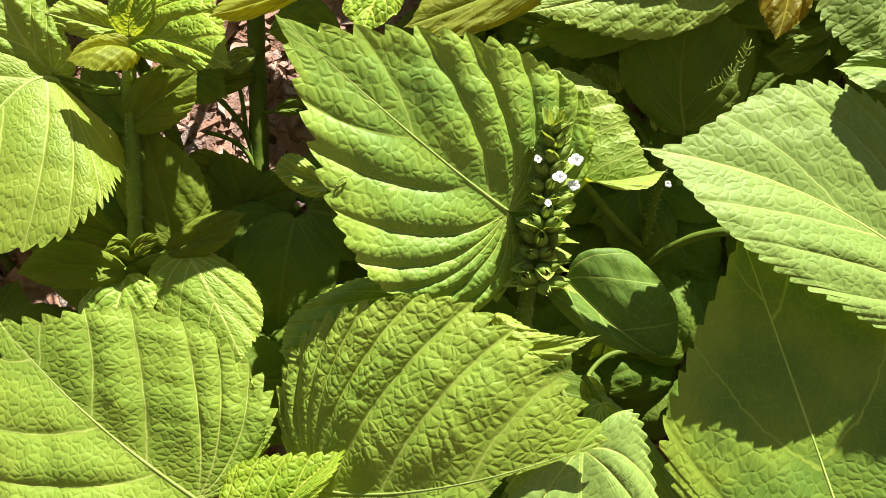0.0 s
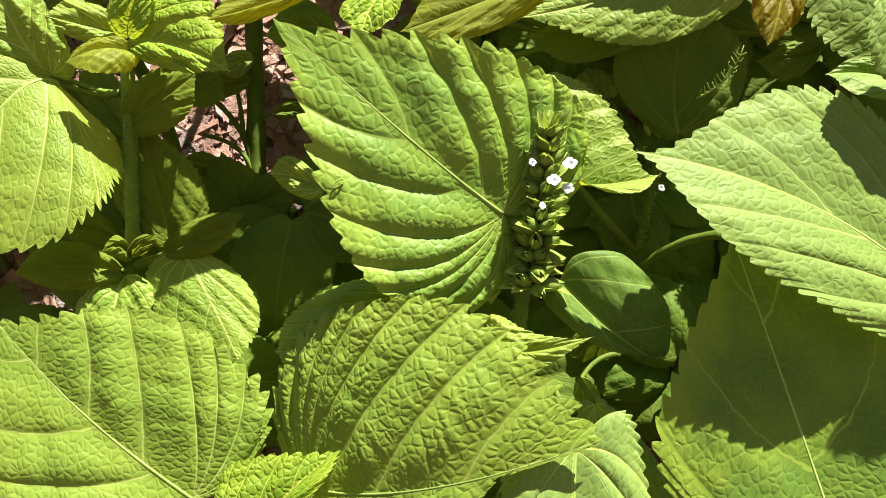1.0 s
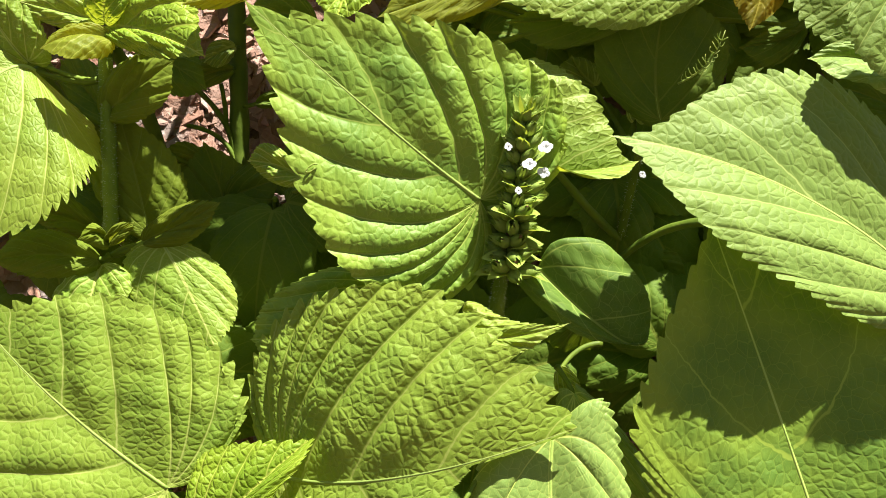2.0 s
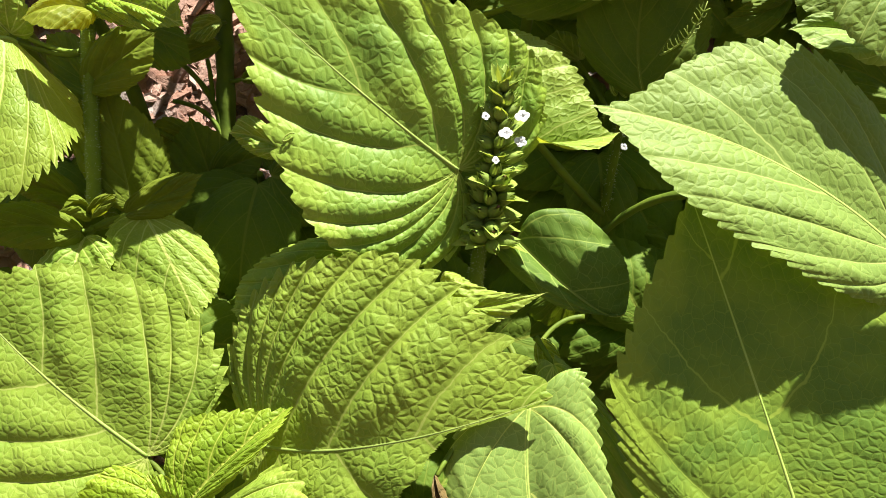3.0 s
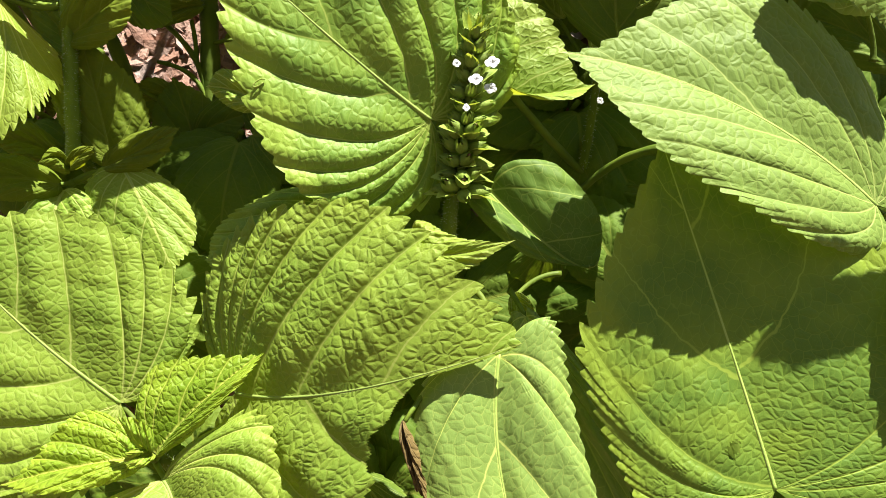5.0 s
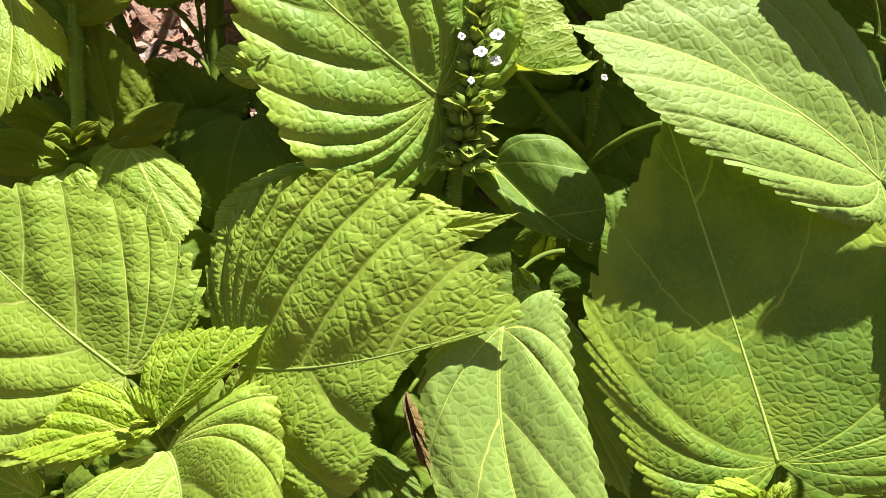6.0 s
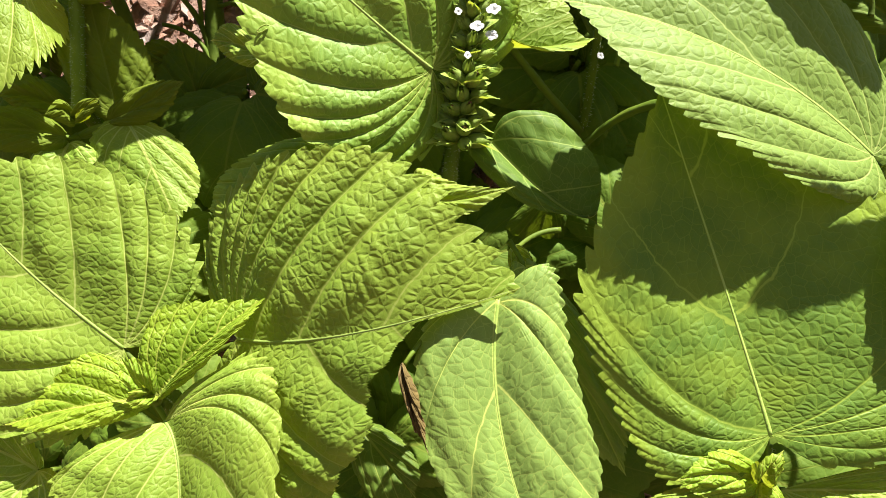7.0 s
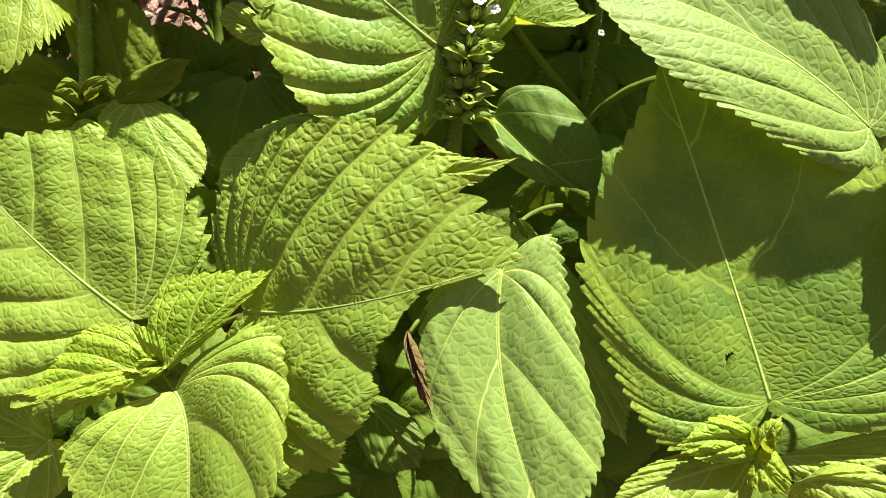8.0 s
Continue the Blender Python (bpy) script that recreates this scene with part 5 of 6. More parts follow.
leaf(shade_canopy, (0.1932, 0.3983, 0.5941), (0.1852, 0.3765, 0.5727), (0.1797, 0.3553, 0.5520), (0.1578, 0.3792, 0.5766), (0.2127, 0.3792, 0.5766), FRESH, "unseen upper leaf added to cast shade", fine=0.35, quilt=0.001, teeth=18, seed=113, stalk=(0.1807, 0.4288, 0.6027))
leaf(shade_canopy, (0.2306, 0.4059, 0.6050), (0.2220, 0.3840, 0.5834), (0.2158, 0.3627, 0.5626), (0.1945, 0.3868, 0.5873), (0.2494, 0.3868, 0.5873), FRESH, "unseen upper leaf added to cast shade", fine=0.35, quilt=0.001, teeth=18, seed=114, stalk=(0.2573, 0.4228, 0.6206))
leaf(shade_canopy, (0.2775, 0.4063, 0.6056), (0.2680, 0.3844, 0.5840), (0.2611, 0.3631, 0.5631), (0.2406, 0.3872, 0.5879), (0.2955, 0.3872, 0.5879), FRESH, "unseen upper leaf added to cast shade", fine=0.35, quilt=0.001, teeth=18, seed=115, stalk=(0.2683, 0.4288, 0.6027))
leaf(shade_canopy, (-0.1547, 0.4370, 0.6011), (-0.1575, 0.4139, 0.5778), (-0.1576, 0.3913, 0.5551), (-0.1873, 0.4169, 0.5820), (-0.1280, 0.4169, 0.5820), FRESH, "unseen upper leaf added to cast shade", fine=0.35, quilt=0.001, teeth=18, seed=116, stalk=(-0.1695, 0.4288, 0.6027))
leaf(shade_canopy, (-0.1016, 0.4393, 0.6043), (-0.1052, 0.4161, 0.5809), (-0.1061, 0.3935, 0.5583), (-0.1350, 0.4191, 0.5852), (-0.0754, 0.4191, 0.5852), FRESH, "unseen upper leaf added to cast shade", fine=0.35, quilt=0.001, teeth=18, seed=117, stalk=(-0.0841, 0.4319, 0.5938))
leaf(shade_canopy, (-0.0687, 0.4328, 0.5951), (-0.0728, 0.4097, 0.5718), (-0.0742, 0.3872, 0.5493), (-0.1026, 0.4127, 0.5761), (-0.0430, 0.4127, 0.5761), FRESH, "unseen upper leaf added to cast shade", fine=0.35, quilt=0.001, teeth=18, seed=118, stalk=(-0.0841, 0.4319, 0.5938))
leaf(shade_canopy, (-0.0182, 0.4320, 0.5940), (-0.0231, 0.4090, 0.5708), (-0.0252, 0.3864, 0.5482), (-0.0528, 0.4119, 0.5750), (0.0067, 0.4119, 0.5750), FRESH, "unseen upper leaf added to cast shade", fine=0.35, quilt=0.001, teeth=18, seed=119, stalk=(0.0054, 0.4319, 0.5938))
leaf(shade_canopy, (0.0387, 0.4373, 0.6015), (0.0329, 0.4142, 0.5782), (0.0298, 0.3916, 0.5555), (0.0031, 0.4171, 0.5824), (0.0627, 0.4171, 0.5824), FRESH, "unseen upper leaf added to cast shade", fine=0.35, quilt=0.001, teeth=18, seed=120, stalk=(0.0056, 0.4288, 0.6027))
leaf(shade_canopy, (0.0742, 0.4359, 0.5996), (0.0679, 0.4128, 0.5763), (0.0643, 0.3902, 0.5537), (0.0381, 0.4158, 0.5805), (0.0977, 0.4158, 0.5805), FRESH, "unseen upper leaf added to cast shade", fine=0.35, quilt=0.001, teeth=18, seed=121, stalk=(0.0932, 0.4288, 0.6027))
leaf(shade_canopy, (0.1229, 0.4353, 0.5987), (0.1158, 0.4122, 0.5754), (0.1114, 0.3897, 0.5528), (0.0860, 0.4152, 0.5797), (0.1456, 0.4152, 0.5797), FRESH, "unseen upper leaf added to cast shade", fine=0.35, quilt=0.001, teeth=18, seed=122, stalk=(0.0949, 0.4319, 0.5938))
leaf(shade_canopy, (0.1658, 0.4350, 0.5983), (0.1580, 0.4119, 0.5750), (0.1530, 0.3894, 0.5524), (0.1282, 0.4149, 0.5792), (0.1878, 0.4149, 0.5792), FRESH, "unseen upper leaf added to cast shade", fine=0.35, quilt=0.001, teeth=18, seed=123, stalk=(0.1807, 0.4288, 0.6027))
leaf(shade_canopy, (0.2187, 0.4361, 0.5998), (0.2101, 0.4130, 0.5765), (0.2042, 0.3904, 0.5539), (0.1803, 0.4160, 0.5807), (0.2399, 0.4160, 0.5807), FRESH, "unseen upper leaf added to cast shade", fine=0.35, quilt=0.001, teeth=18, seed=124, stalk=(0.1880, 0.4349, 0.5848))
leaf(shade_canopy, (0.2526, 0.4341, 0.5970), (0.2435, 0.4111, 0.5737), (0.2371, 0.3885, 0.5512), (0.2137, 0.4140, 0.5780), (0.2733, 0.4140, 0.5780), FRESH, "unseen upper leaf added to cast shade", fine=0.35, quilt=0.001, teeth=18, seed=125, stalk=(0.2683, 0.4288, 0.6027))
leaf(shade_canopy, (0.2934, 0.4379, 0.6024), (0.2837, 0.4148, 0.5790), (0.2767, 0.3922, 0.5564), (0.2539, 0.4177, 0.5833), (0.3135, 0.4177, 0.5833), FRESH, "unseen upper leaf added to cast shade", fine=0.35, quilt=0.001, teeth=18, seed=126, stalk=(0.2738, 0.4319, 0.5938))
leaf(shade_canopy, (-0.1221, 0.4146, 0.6416), (-0.1245, 0.3929, 0.6202), (-0.1245, 0.3717, 0.5997), (-0.1508, 0.3955, 0.6240), (-0.0985, 0.3955, 0.6240), FRESH, "unseen upper leaf added to cast shade", fine=0.35, quilt=0.001, teeth=18, seed=127, stalk=(-0.1574, 0.4198, 0.6296))
leaf(shade_canopy, (-0.0909, 0.4187, 0.6475), (-0.0939, 0.3970, 0.6260), (-0.0945, 0.3757, 0.6054), (-0.1199, 0.3996, 0.6298), (-0.0676, 0.3996, 0.6298), FRESH, "unseen upper leaf added to cast shade", fine=0.35, quilt=0.001, teeth=18, seed=128, stalk=(-0.0756, 0.4198, 0.6296))
leaf(shade_canopy, (-0.0537, 0.4142, 0.6410), (-0.0573, 0.3925, 0.6197), (-0.0586, 0.3713, 0.5991), (-0.0836, 0.3951, 0.6234), (-0.0311, 0.3951, 0.6234), FRESH, "unseen upper leaf added to cast shade", fine=0.35, quilt=0.001, teeth=18, seed=129, stalk=(-0.0756, 0.4198, 0.6296))
leaf(shade_canopy, (-0.0216, 0.4139, 0.6406), (-0.0258, 0.3923, 0.6193), (-0.0276, 0.3711, 0.5987), (-0.0521, 0.3949, 0.6231), (0.0005, 0.3949, 0.6231), FRESH, "unseen upper leaf added to cast shade", fine=0.35, quilt=0.001, teeth=18, seed=130, stalk=(0.0063, 0.4198, 0.6296))
leaf(shade_canopy, (0.0293, 0.4183, 0.6469), (0.0242, 0.3966, 0.6255), (0.0215, 0.3753, 0.6048), (-0.0021, 0.3992, 0.6292), (0.0505, 0.3992, 0.6292), FRESH, "unseen upper leaf added to cast shade", fine=0.35, quilt=0.001, teeth=18, seed=131, stalk=(0.0063, 0.4198, 0.6296))
leaf(shade_canopy, (0.0688, 0.4151, 0.6423), (0.0631, 0.3934, 0.6210), (0.0597, 0.3722, 0.6004), (0.0368, 0.3961, 0.6247), (0.0893, 0.3961, 0.6247), FRESH, "unseen upper leaf added to cast shade", fine=0.35, quilt=0.001, teeth=18, seed=132, stalk=(0.0881, 0.4198, 0.6296))
leaf(shade_canopy, (0.1093, 0.4159, 0.6435), (0.1028, 0.3942, 0.6221), (0.0987, 0.3730, 0.6015), (0.0765, 0.3968, 0.6259), (0.1291, 0.3968, 0.6259), FRESH, "unseen upper leaf added to cast shade", fine=0.35, quilt=0.001, teeth=18, seed=133, stalk=(0.0881, 0.4198, 0.6296))
leaf(shade_canopy, (0.1493, 0.4129, 0.6391), (0.1421, 0.3912, 0.6178), (0.1373, 0.3701, 0.5973), (0.1158, 0.3938, 0.6216), (0.1684, 0.3938, 0.6216), FRESH, "unseen upper leaf added to cast shade", fine=0.35, quilt=0.001, teeth=18, seed=134, stalk=(0.1699, 0.4198, 0.6296))
leaf(shade_canopy, (0.1760, 0.4183, 0.6469), (0.1684, 0.3966, 0.6255), (0.1631, 0.3753, 0.6048), (0.1421, 0.3992, 0.6292), (0.1947, 0.3992, 0.6292), FRESH, "unseen upper leaf added to cast shade", fine=0.35, quilt=0.001, teeth=18, seed=135, stalk=(0.1699, 0.4198, 0.6296))
leaf(shade_canopy, (0.2279, 0.4111, 0.6366), (0.2193, 0.3895, 0.6154), (0.2132, 0.3684, 0.5949), (0.1931, 0.3921, 0.6191), (0.2456, 0.3921, 0.6191), FRESH, "unseen upper leaf added to cast shade", fine=0.35, quilt=0.001, teeth=18, seed=136, stalk=(0.2518, 0.4198, 0.6296))
leaf(shade_canopy, (0.2595, 0.4151, 0.6423), (0.2504, 0.3934, 0.6210), (0.2437, 0.3722, 0.6004), (0.2241, 0.3961, 0.6247), (0.2767, 0.3961, 0.6247), FRESH, "unseen upper leaf added to cast shade", fine=0.35, quilt=0.001, teeth=18, seed=137, stalk=(0.2518, 0.4198, 0.6296))
leaf(shade_canopy, (-0.1406, 0.4527, 0.6477), (-0.1433, 0.4297, 0.6245), (-0.1434, 0.4072, 0.6020), (-0.1720, 0.4326, 0.6286), (-0.1150, 0.4326, 0.6286), FRESH, "unseen upper leaf added to cast shade", fine=0.35, quilt=0.001, teeth=18, seed=138, stalk=(-0.1574, 0.4198, 0.6296))
leaf(shade_canopy, (-0.1024, 0.4529, 0.6479), (-0.1058, 0.4298, 0.6247), (-0.1065, 0.4074, 0.6022), (-0.1341, 0.4327, 0.6288), (-0.0771, 0.4327, 0.6288), FRESH, "unseen upper leaf added to cast shade", fine=0.35, quilt=0.001, teeth=18, seed=139, stalk=(-0.0756, 0.4198, 0.6296))
leaf(shade_canopy, (-0.0594, 0.4504, 0.6444), (-0.0635, 0.4274, 0.6212), (-0.0649, 0.4050, 0.5988), (-0.0921, 0.4303, 0.6253), (-0.0348, 0.4303, 0.6253), FRESH, "unseen upper leaf added to cast shade", fine=0.35, quilt=0.001, teeth=18, seed=140, stalk=(-0.0756, 0.4198, 0.6296))
leaf(shade_canopy, (-0.0177, 0.4523, 0.6471), (-0.0224, 0.4293, 0.6239), (-0.0245, 0.4068, 0.6014), (-0.0510, 0.4321, 0.6280), (0.0062, 0.4321, 0.6280), FRESH, "unseen upper leaf added to cast shade", fine=0.35, quilt=0.001, teeth=18, seed=141, stalk=(0.0063, 0.4198, 0.6296))
leaf(shade_canopy, (0.0347, 0.4553, 0.6514), (0.0291, 0.4323, 0.6282), (0.0262, 0.4097, 0.6056), (0.0005, 0.4351, 0.6322), (0.0577, 0.4351, 0.6322), FRESH, "unseen upper leaf added to cast shade", fine=0.35, quilt=0.001, teeth=18, seed=142, stalk=(0.0063, 0.4198, 0.6296))
leaf(shade_canopy, (0.0736, 0.4491, 0.6425), (0.0674, 0.4261, 0.6194), (0.0639, 0.4037, 0.5970), (0.0388, 0.4290, 0.6235), (0.0961, 0.4290, 0.6235), FRESH, "unseen upper leaf added to cast shade", fine=0.35, quilt=0.001, teeth=18, seed=143, stalk=(0.0881, 0.4198, 0.6296))
leaf(shade_canopy, (0.1113, 0.4536, 0.6489), (0.1045, 0.4306, 0.6257), (0.1004, 0.4081, 0.6032), (0.0759, 0.4334, 0.6298), (0.1331, 0.4334, 0.6298), FRESH, "unseen upper leaf added to cast shade", fine=0.35, quilt=0.001, teeth=18, seed=144, stalk=(0.0881, 0.4198, 0.6296))
leaf(shade_canopy, (0.1644, 0.4534, 0.6487), (0.1568, 0.4304, 0.6255), (0.1518, 0.4079, 0.6030), (0.1282, 0.4333, 0.6296), (0.1854, 0.4333, 0.6296), FRESH, "unseen upper leaf added to cast shade", fine=0.35, quilt=0.001, teeth=18, seed=145, stalk=(0.1699, 0.4198, 0.6296))
leaf(shade_canopy, (0.1948, 0.4517, 0.6462), (0.1866, 0.4287, 0.6231), (0.1811, 0.4062, 0.6006), (0.1580, 0.4316, 0.6271), (0.2153, 0.4316, 0.6271), FRESH, "unseen upper leaf added to cast shade", fine=0.35, quilt=0.001, teeth=18, seed=146, stalk=(0.1699, 0.4198, 0.6296))
leaf(shade_canopy, (0.2481, 0.4546, 0.6504), (0.2392, 0.4316, 0.6271), (0.2328, 0.4090, 0.6046), (0.2105, 0.4344, 0.6312), (0.2678, 0.4344, 0.6312), FRESH, "unseen upper leaf added to cast shade", fine=0.35, quilt=0.001, teeth=18, seed=147, stalk=(0.2518, 0.4198, 0.6296))
leaf(shade_canopy, (0.2836, 0.4526, 0.6475), (0.2740, 0.4296, 0.6243), (0.2671, 0.4071, 0.6018), (0.2454, 0.4324, 0.6284), (0.3026, 0.4324, 0.6284), FRESH, "unseen upper leaf added to cast shade", fine=0.35, quilt=0.001, teeth=18, seed=148, stalk=(0.2573, 0.4228, 0.6206))
# Added caster out of view, to shade the left back plant.
leaf(topsprig_plant, (-0.0631, 0.3495, 0.5727), (-0.0645, 0.3296, 0.5515), (-0.0664, 0.3130, 0.5303), (-0.0978, 0.3298, 0.5495), (-0.0339, 0.3311, 0.5513), FRESH, "unseen upper leaf added to cast shade", fine=0.5, quilt=0.001, seed=149, stalk=(-0.1297, 0.3149, 0.4895))
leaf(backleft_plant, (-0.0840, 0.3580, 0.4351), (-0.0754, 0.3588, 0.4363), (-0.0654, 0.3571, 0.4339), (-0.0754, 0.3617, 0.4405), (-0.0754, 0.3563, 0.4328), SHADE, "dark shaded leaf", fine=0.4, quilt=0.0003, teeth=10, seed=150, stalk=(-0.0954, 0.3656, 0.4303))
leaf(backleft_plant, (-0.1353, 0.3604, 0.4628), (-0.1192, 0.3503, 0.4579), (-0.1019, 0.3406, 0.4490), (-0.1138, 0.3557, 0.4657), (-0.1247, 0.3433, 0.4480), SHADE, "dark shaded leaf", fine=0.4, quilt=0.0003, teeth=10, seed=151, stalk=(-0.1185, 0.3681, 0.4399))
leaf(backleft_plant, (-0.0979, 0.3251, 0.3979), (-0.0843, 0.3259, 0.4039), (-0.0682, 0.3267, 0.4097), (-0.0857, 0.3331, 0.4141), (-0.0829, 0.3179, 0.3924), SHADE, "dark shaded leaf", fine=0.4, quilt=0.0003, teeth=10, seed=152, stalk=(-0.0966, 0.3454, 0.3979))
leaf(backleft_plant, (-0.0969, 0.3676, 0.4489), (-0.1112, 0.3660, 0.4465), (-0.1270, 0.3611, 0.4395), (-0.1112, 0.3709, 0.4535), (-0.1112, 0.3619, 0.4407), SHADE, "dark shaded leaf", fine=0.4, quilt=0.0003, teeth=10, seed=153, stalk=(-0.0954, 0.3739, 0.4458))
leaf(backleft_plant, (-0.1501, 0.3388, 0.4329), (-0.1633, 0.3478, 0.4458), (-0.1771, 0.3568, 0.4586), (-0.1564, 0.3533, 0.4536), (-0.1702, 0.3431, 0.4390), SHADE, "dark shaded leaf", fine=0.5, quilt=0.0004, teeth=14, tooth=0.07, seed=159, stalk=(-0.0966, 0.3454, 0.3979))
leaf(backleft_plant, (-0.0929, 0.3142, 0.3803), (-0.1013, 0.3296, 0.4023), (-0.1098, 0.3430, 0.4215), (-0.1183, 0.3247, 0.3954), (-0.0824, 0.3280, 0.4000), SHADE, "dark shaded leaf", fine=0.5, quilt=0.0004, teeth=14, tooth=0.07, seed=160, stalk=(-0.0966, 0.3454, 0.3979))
leaf(lowmid_plant, (0.0166, 0.1634, 0.3722), (0.0201, 0.1550, 0.3625), (0.0264, 0.1432, 0.3481), (0.0181, 0.1547, 0.3609), (0.0225, 0.1547, 0.3634), BROWN, "curled dry brown leaf edge", fine=0.5, quilt=0.0006, teeth=14, lobe=0.0, wave=0.001, seed=154, stalk=(0.0492, 0.1981, 0.3759))
stem(shade_canopy, ((-0.2260, 0.4550, 0.4674), (-0.1896, 0.4440, 0.5579), (-0.1574, 0.4198, 0.6296)), 0.0038, 0.0020, hairs=0)
stem(shade_canopy, ((-0.1137, 0.4550, 0.4674), (-0.0925, 0.4440, 0.5579), (-0.0756, 0.4198, 0.6296)), 0.0038, 0.0020, hairs=0)
stem(shade_canopy, ((-0.0013, 0.4550, 0.4674), (0.0046, 0.4440, 0.5579), (0.0063, 0.4198, 0.6296)), 0.0038, 0.0020, hairs=0)
stem(shade_canopy, ((0.1110, 0.4550, 0.4674), (0.1017, 0.4440, 0.5579), (0.0881, 0.4198, 0.6296)), 0.0038, 0.0020, hairs=0)
stem(shade_canopy, ((0.2234, 0.4550, 0.4674), (0.1988, 0.4440, 0.5579), (0.1699, 0.4198, 0.6296)), 0.0038, 0.0020, hairs=0)
stem(shade_canopy, ((0.3357, 0.4550, 0.4674), (0.2959, 0.4440, 0.5579), (0.2518, 0.4198, 0.6296)), 0.0038, 0.0020, hairs=0)
# Two leaves added out of view to cast shadow on the bluish leaf.
leaf(right_plant, (0.2249, 0.2029, 0.4310), (0.2071, 0.1850, 0.4102), (0.1881, 0.1668, 0.3872), (0.1897, 0.1963, 0.4264), (0.2298, 0.1837, 0.4060), PALE, "pale overhanging leaf, from a set with added shadow casters", widest=0.4, lobe=0.08, teeth=22, quilt=0.001, fine=0.5, seed=155, stalk=(0.2045, 0.2352, 0.4144))
leaf(right_plant, (0.2392, 0.2379, 0.5352), (0.2075, 0.2264, 0.5189), (0.1753, 0.2171, 0.5054), (0.2124, 0.2172, 0.5074), (0.2030, 0.2320, 0.5259), PALE, "pale overhanging leaf, from a set with added shadow casters", widest=0.42, lobe=0.02, teeth=18, tooth=0.16, quilt=0.001, fine=0.5, blunt=1.6, tail=0.1, seed=158, stalk=(0.2154, 0.3017, 0.4996))
# One more added caster, to shade the dark upper leaves in the middle.
leaf(shade_canopy, (0.1440, 0.3337, 0.5646), (0.1148, 0.3207, 0.5509), (0.0613, 0.3059, 0.5298), (0.1041, 0.3342, 0.5702), (0.1191, 0.3047, 0.5281), FRESH, "unseen upper leaf added to cast shade", fine=0.35, quilt=0.001, teeth=18, seed=156, stalk=(0.1771, 0.4258, 0.6117))
leaf(topmid_plant, (0.2212, 0.2991, 0.4476), (0.2020, 0.3066, 0.4584), (0.1780, 0.3111, 0.4647), (0.2042, 0.3149, 0.4702), (0.1973, 0.3004, 0.4495), SHADE, "dark shaded leaf", fine=0.5, quilt=0.0003, teeth=14, seed=157)

# ---- low filler thicket behind, its leaves coloured dark for shade ----
GAPS = ((-0.100, 0.352, 0.034, 0.026), (-0.110, 0.326, 0.014, 0.012), (-0.150, 0.370, 0.022, 0.014), (-0.105, 0.376, 0.032, 0.016))


def thicket(at, spread, seed):
    """A small shaded plant: a short stem and some broad leaves spread round it."""
    rng = random.Random(seed)
    x, y = at
    z = ground_height(x, y)
    top = z + rng.uniform(0.06, 0.085)
    plant = thing("perilla_plant", (x, y, z - 0.004), "low perilla plant with leaves coloured for deep shade", "plant", "perilla plants")
    tip = (x + rng.uniform(-0.01, 0.01), y - 0.035, top)
    stem(plant, ((x, y, z - 0.004), (x, y - 0.012, (z + top) / 2), tip), 0.0026, 0.0014)
    for k in range(8):
        a = k * 0.785 + rng.uniform(-0.3, 0.3)
        long = spread * rng.uniform(0.8, 1.25)
        way = Vector((math.cos(a), math.sin(a) * 0.70, math.sin(a) * 0.62)).normalized()
        out = Vector((0, -0.70, 0.71))
        across = way.cross(out).normalized()
        hub = Vector(tip) - out * (0.008 * (k % 3)) + way * 0.006
        mid_p = hub + way * long * 0.5 + out * 0.004
        end = hub + way * long - out * rng.uniform(0.004, 0.02)
        wide = long * rng.uniform(0.33, 0.42)
        c = hub + way * long * 0.35
        spot = c + way * long * 0.2
        if any(((spot.x - gx) / (rx + 0.6 * wide)) ** 2 + ((spot.y - gy) / (ry + 0.6 * wide)) ** 2 < 1 for gx, gy, rx, ry in GAPS):
            continue
        leaf(plant, hub, mid_p, end, c + across * wide + out * 0.003, c - across * wide + out * 0.003, SHADE, "green leaf coloured dark for deep shade", fine=0.35, quilt=0.0003, teeth=17, seed=seed + k)


for row in range(7):
    for col in range(9):
        spot_x, spot_y = -0.31 + 0.0775 * col + 0.03 * (row % 2), 0.22 + 0.062 * row
        if -0.20 < spot_x < 0.0 and spot_y > 0.37:
            continue
        thicket((-0.31 + 0.0775 * col + 0.03 * (row % 2) + 0.008 * math.sin(row * 5 + col), 0.22 + 0.062 * row), 0.052, 100 + row * 40 + col)


# ---- flower spike ----
def small_mesh(name, verts, faces, material):
    me = bpy.data.meshes.new(name)
    me.from_pydata([tuple(v) for v in verts], [], faces)
    me.polygons.foreach_set("use_smooth", np.ones(len(faces), dtype=bool))
    me.update()
    me.materials.append(material)
    return me


def calyx_mesh():
    """A hairy bell with five pointed teeth, open at its end, along +z; 1 long."""
    k, verts, faces = 20, [], []
    rings = ((0.0, 0.10), (0.12, 0.24), (0.35, 0.34), (0.6, 0.33), (0.76, 0.26))
    for z, r in rings:
        verts += [(r * math.cos(i * 2 * math.pi / k), r * 0.85 * math.sin(i * 2 * math.pi / k), z) for i in range(k)]
    for i in range(k):
        spike = abs(((i * 5 / k) % 1.0) - 0.5) * 2
        a = i * 2 * math.pi / k
        verts.append(((0.20 - 0.06 * spike) * math.cos(a), (0.15 - 0.06 * spike) * math.sin(a), 0.80 + 0.30 * spike))
    for j in range(5):
        faces += [(j * k + i, j * k + (i + 1) % k, (j + 1) * k + (i + 1) % k, (j + 1) * k + i) for i in range(k)]
    return small_mesh("calyx", verts, faces, CALYX)


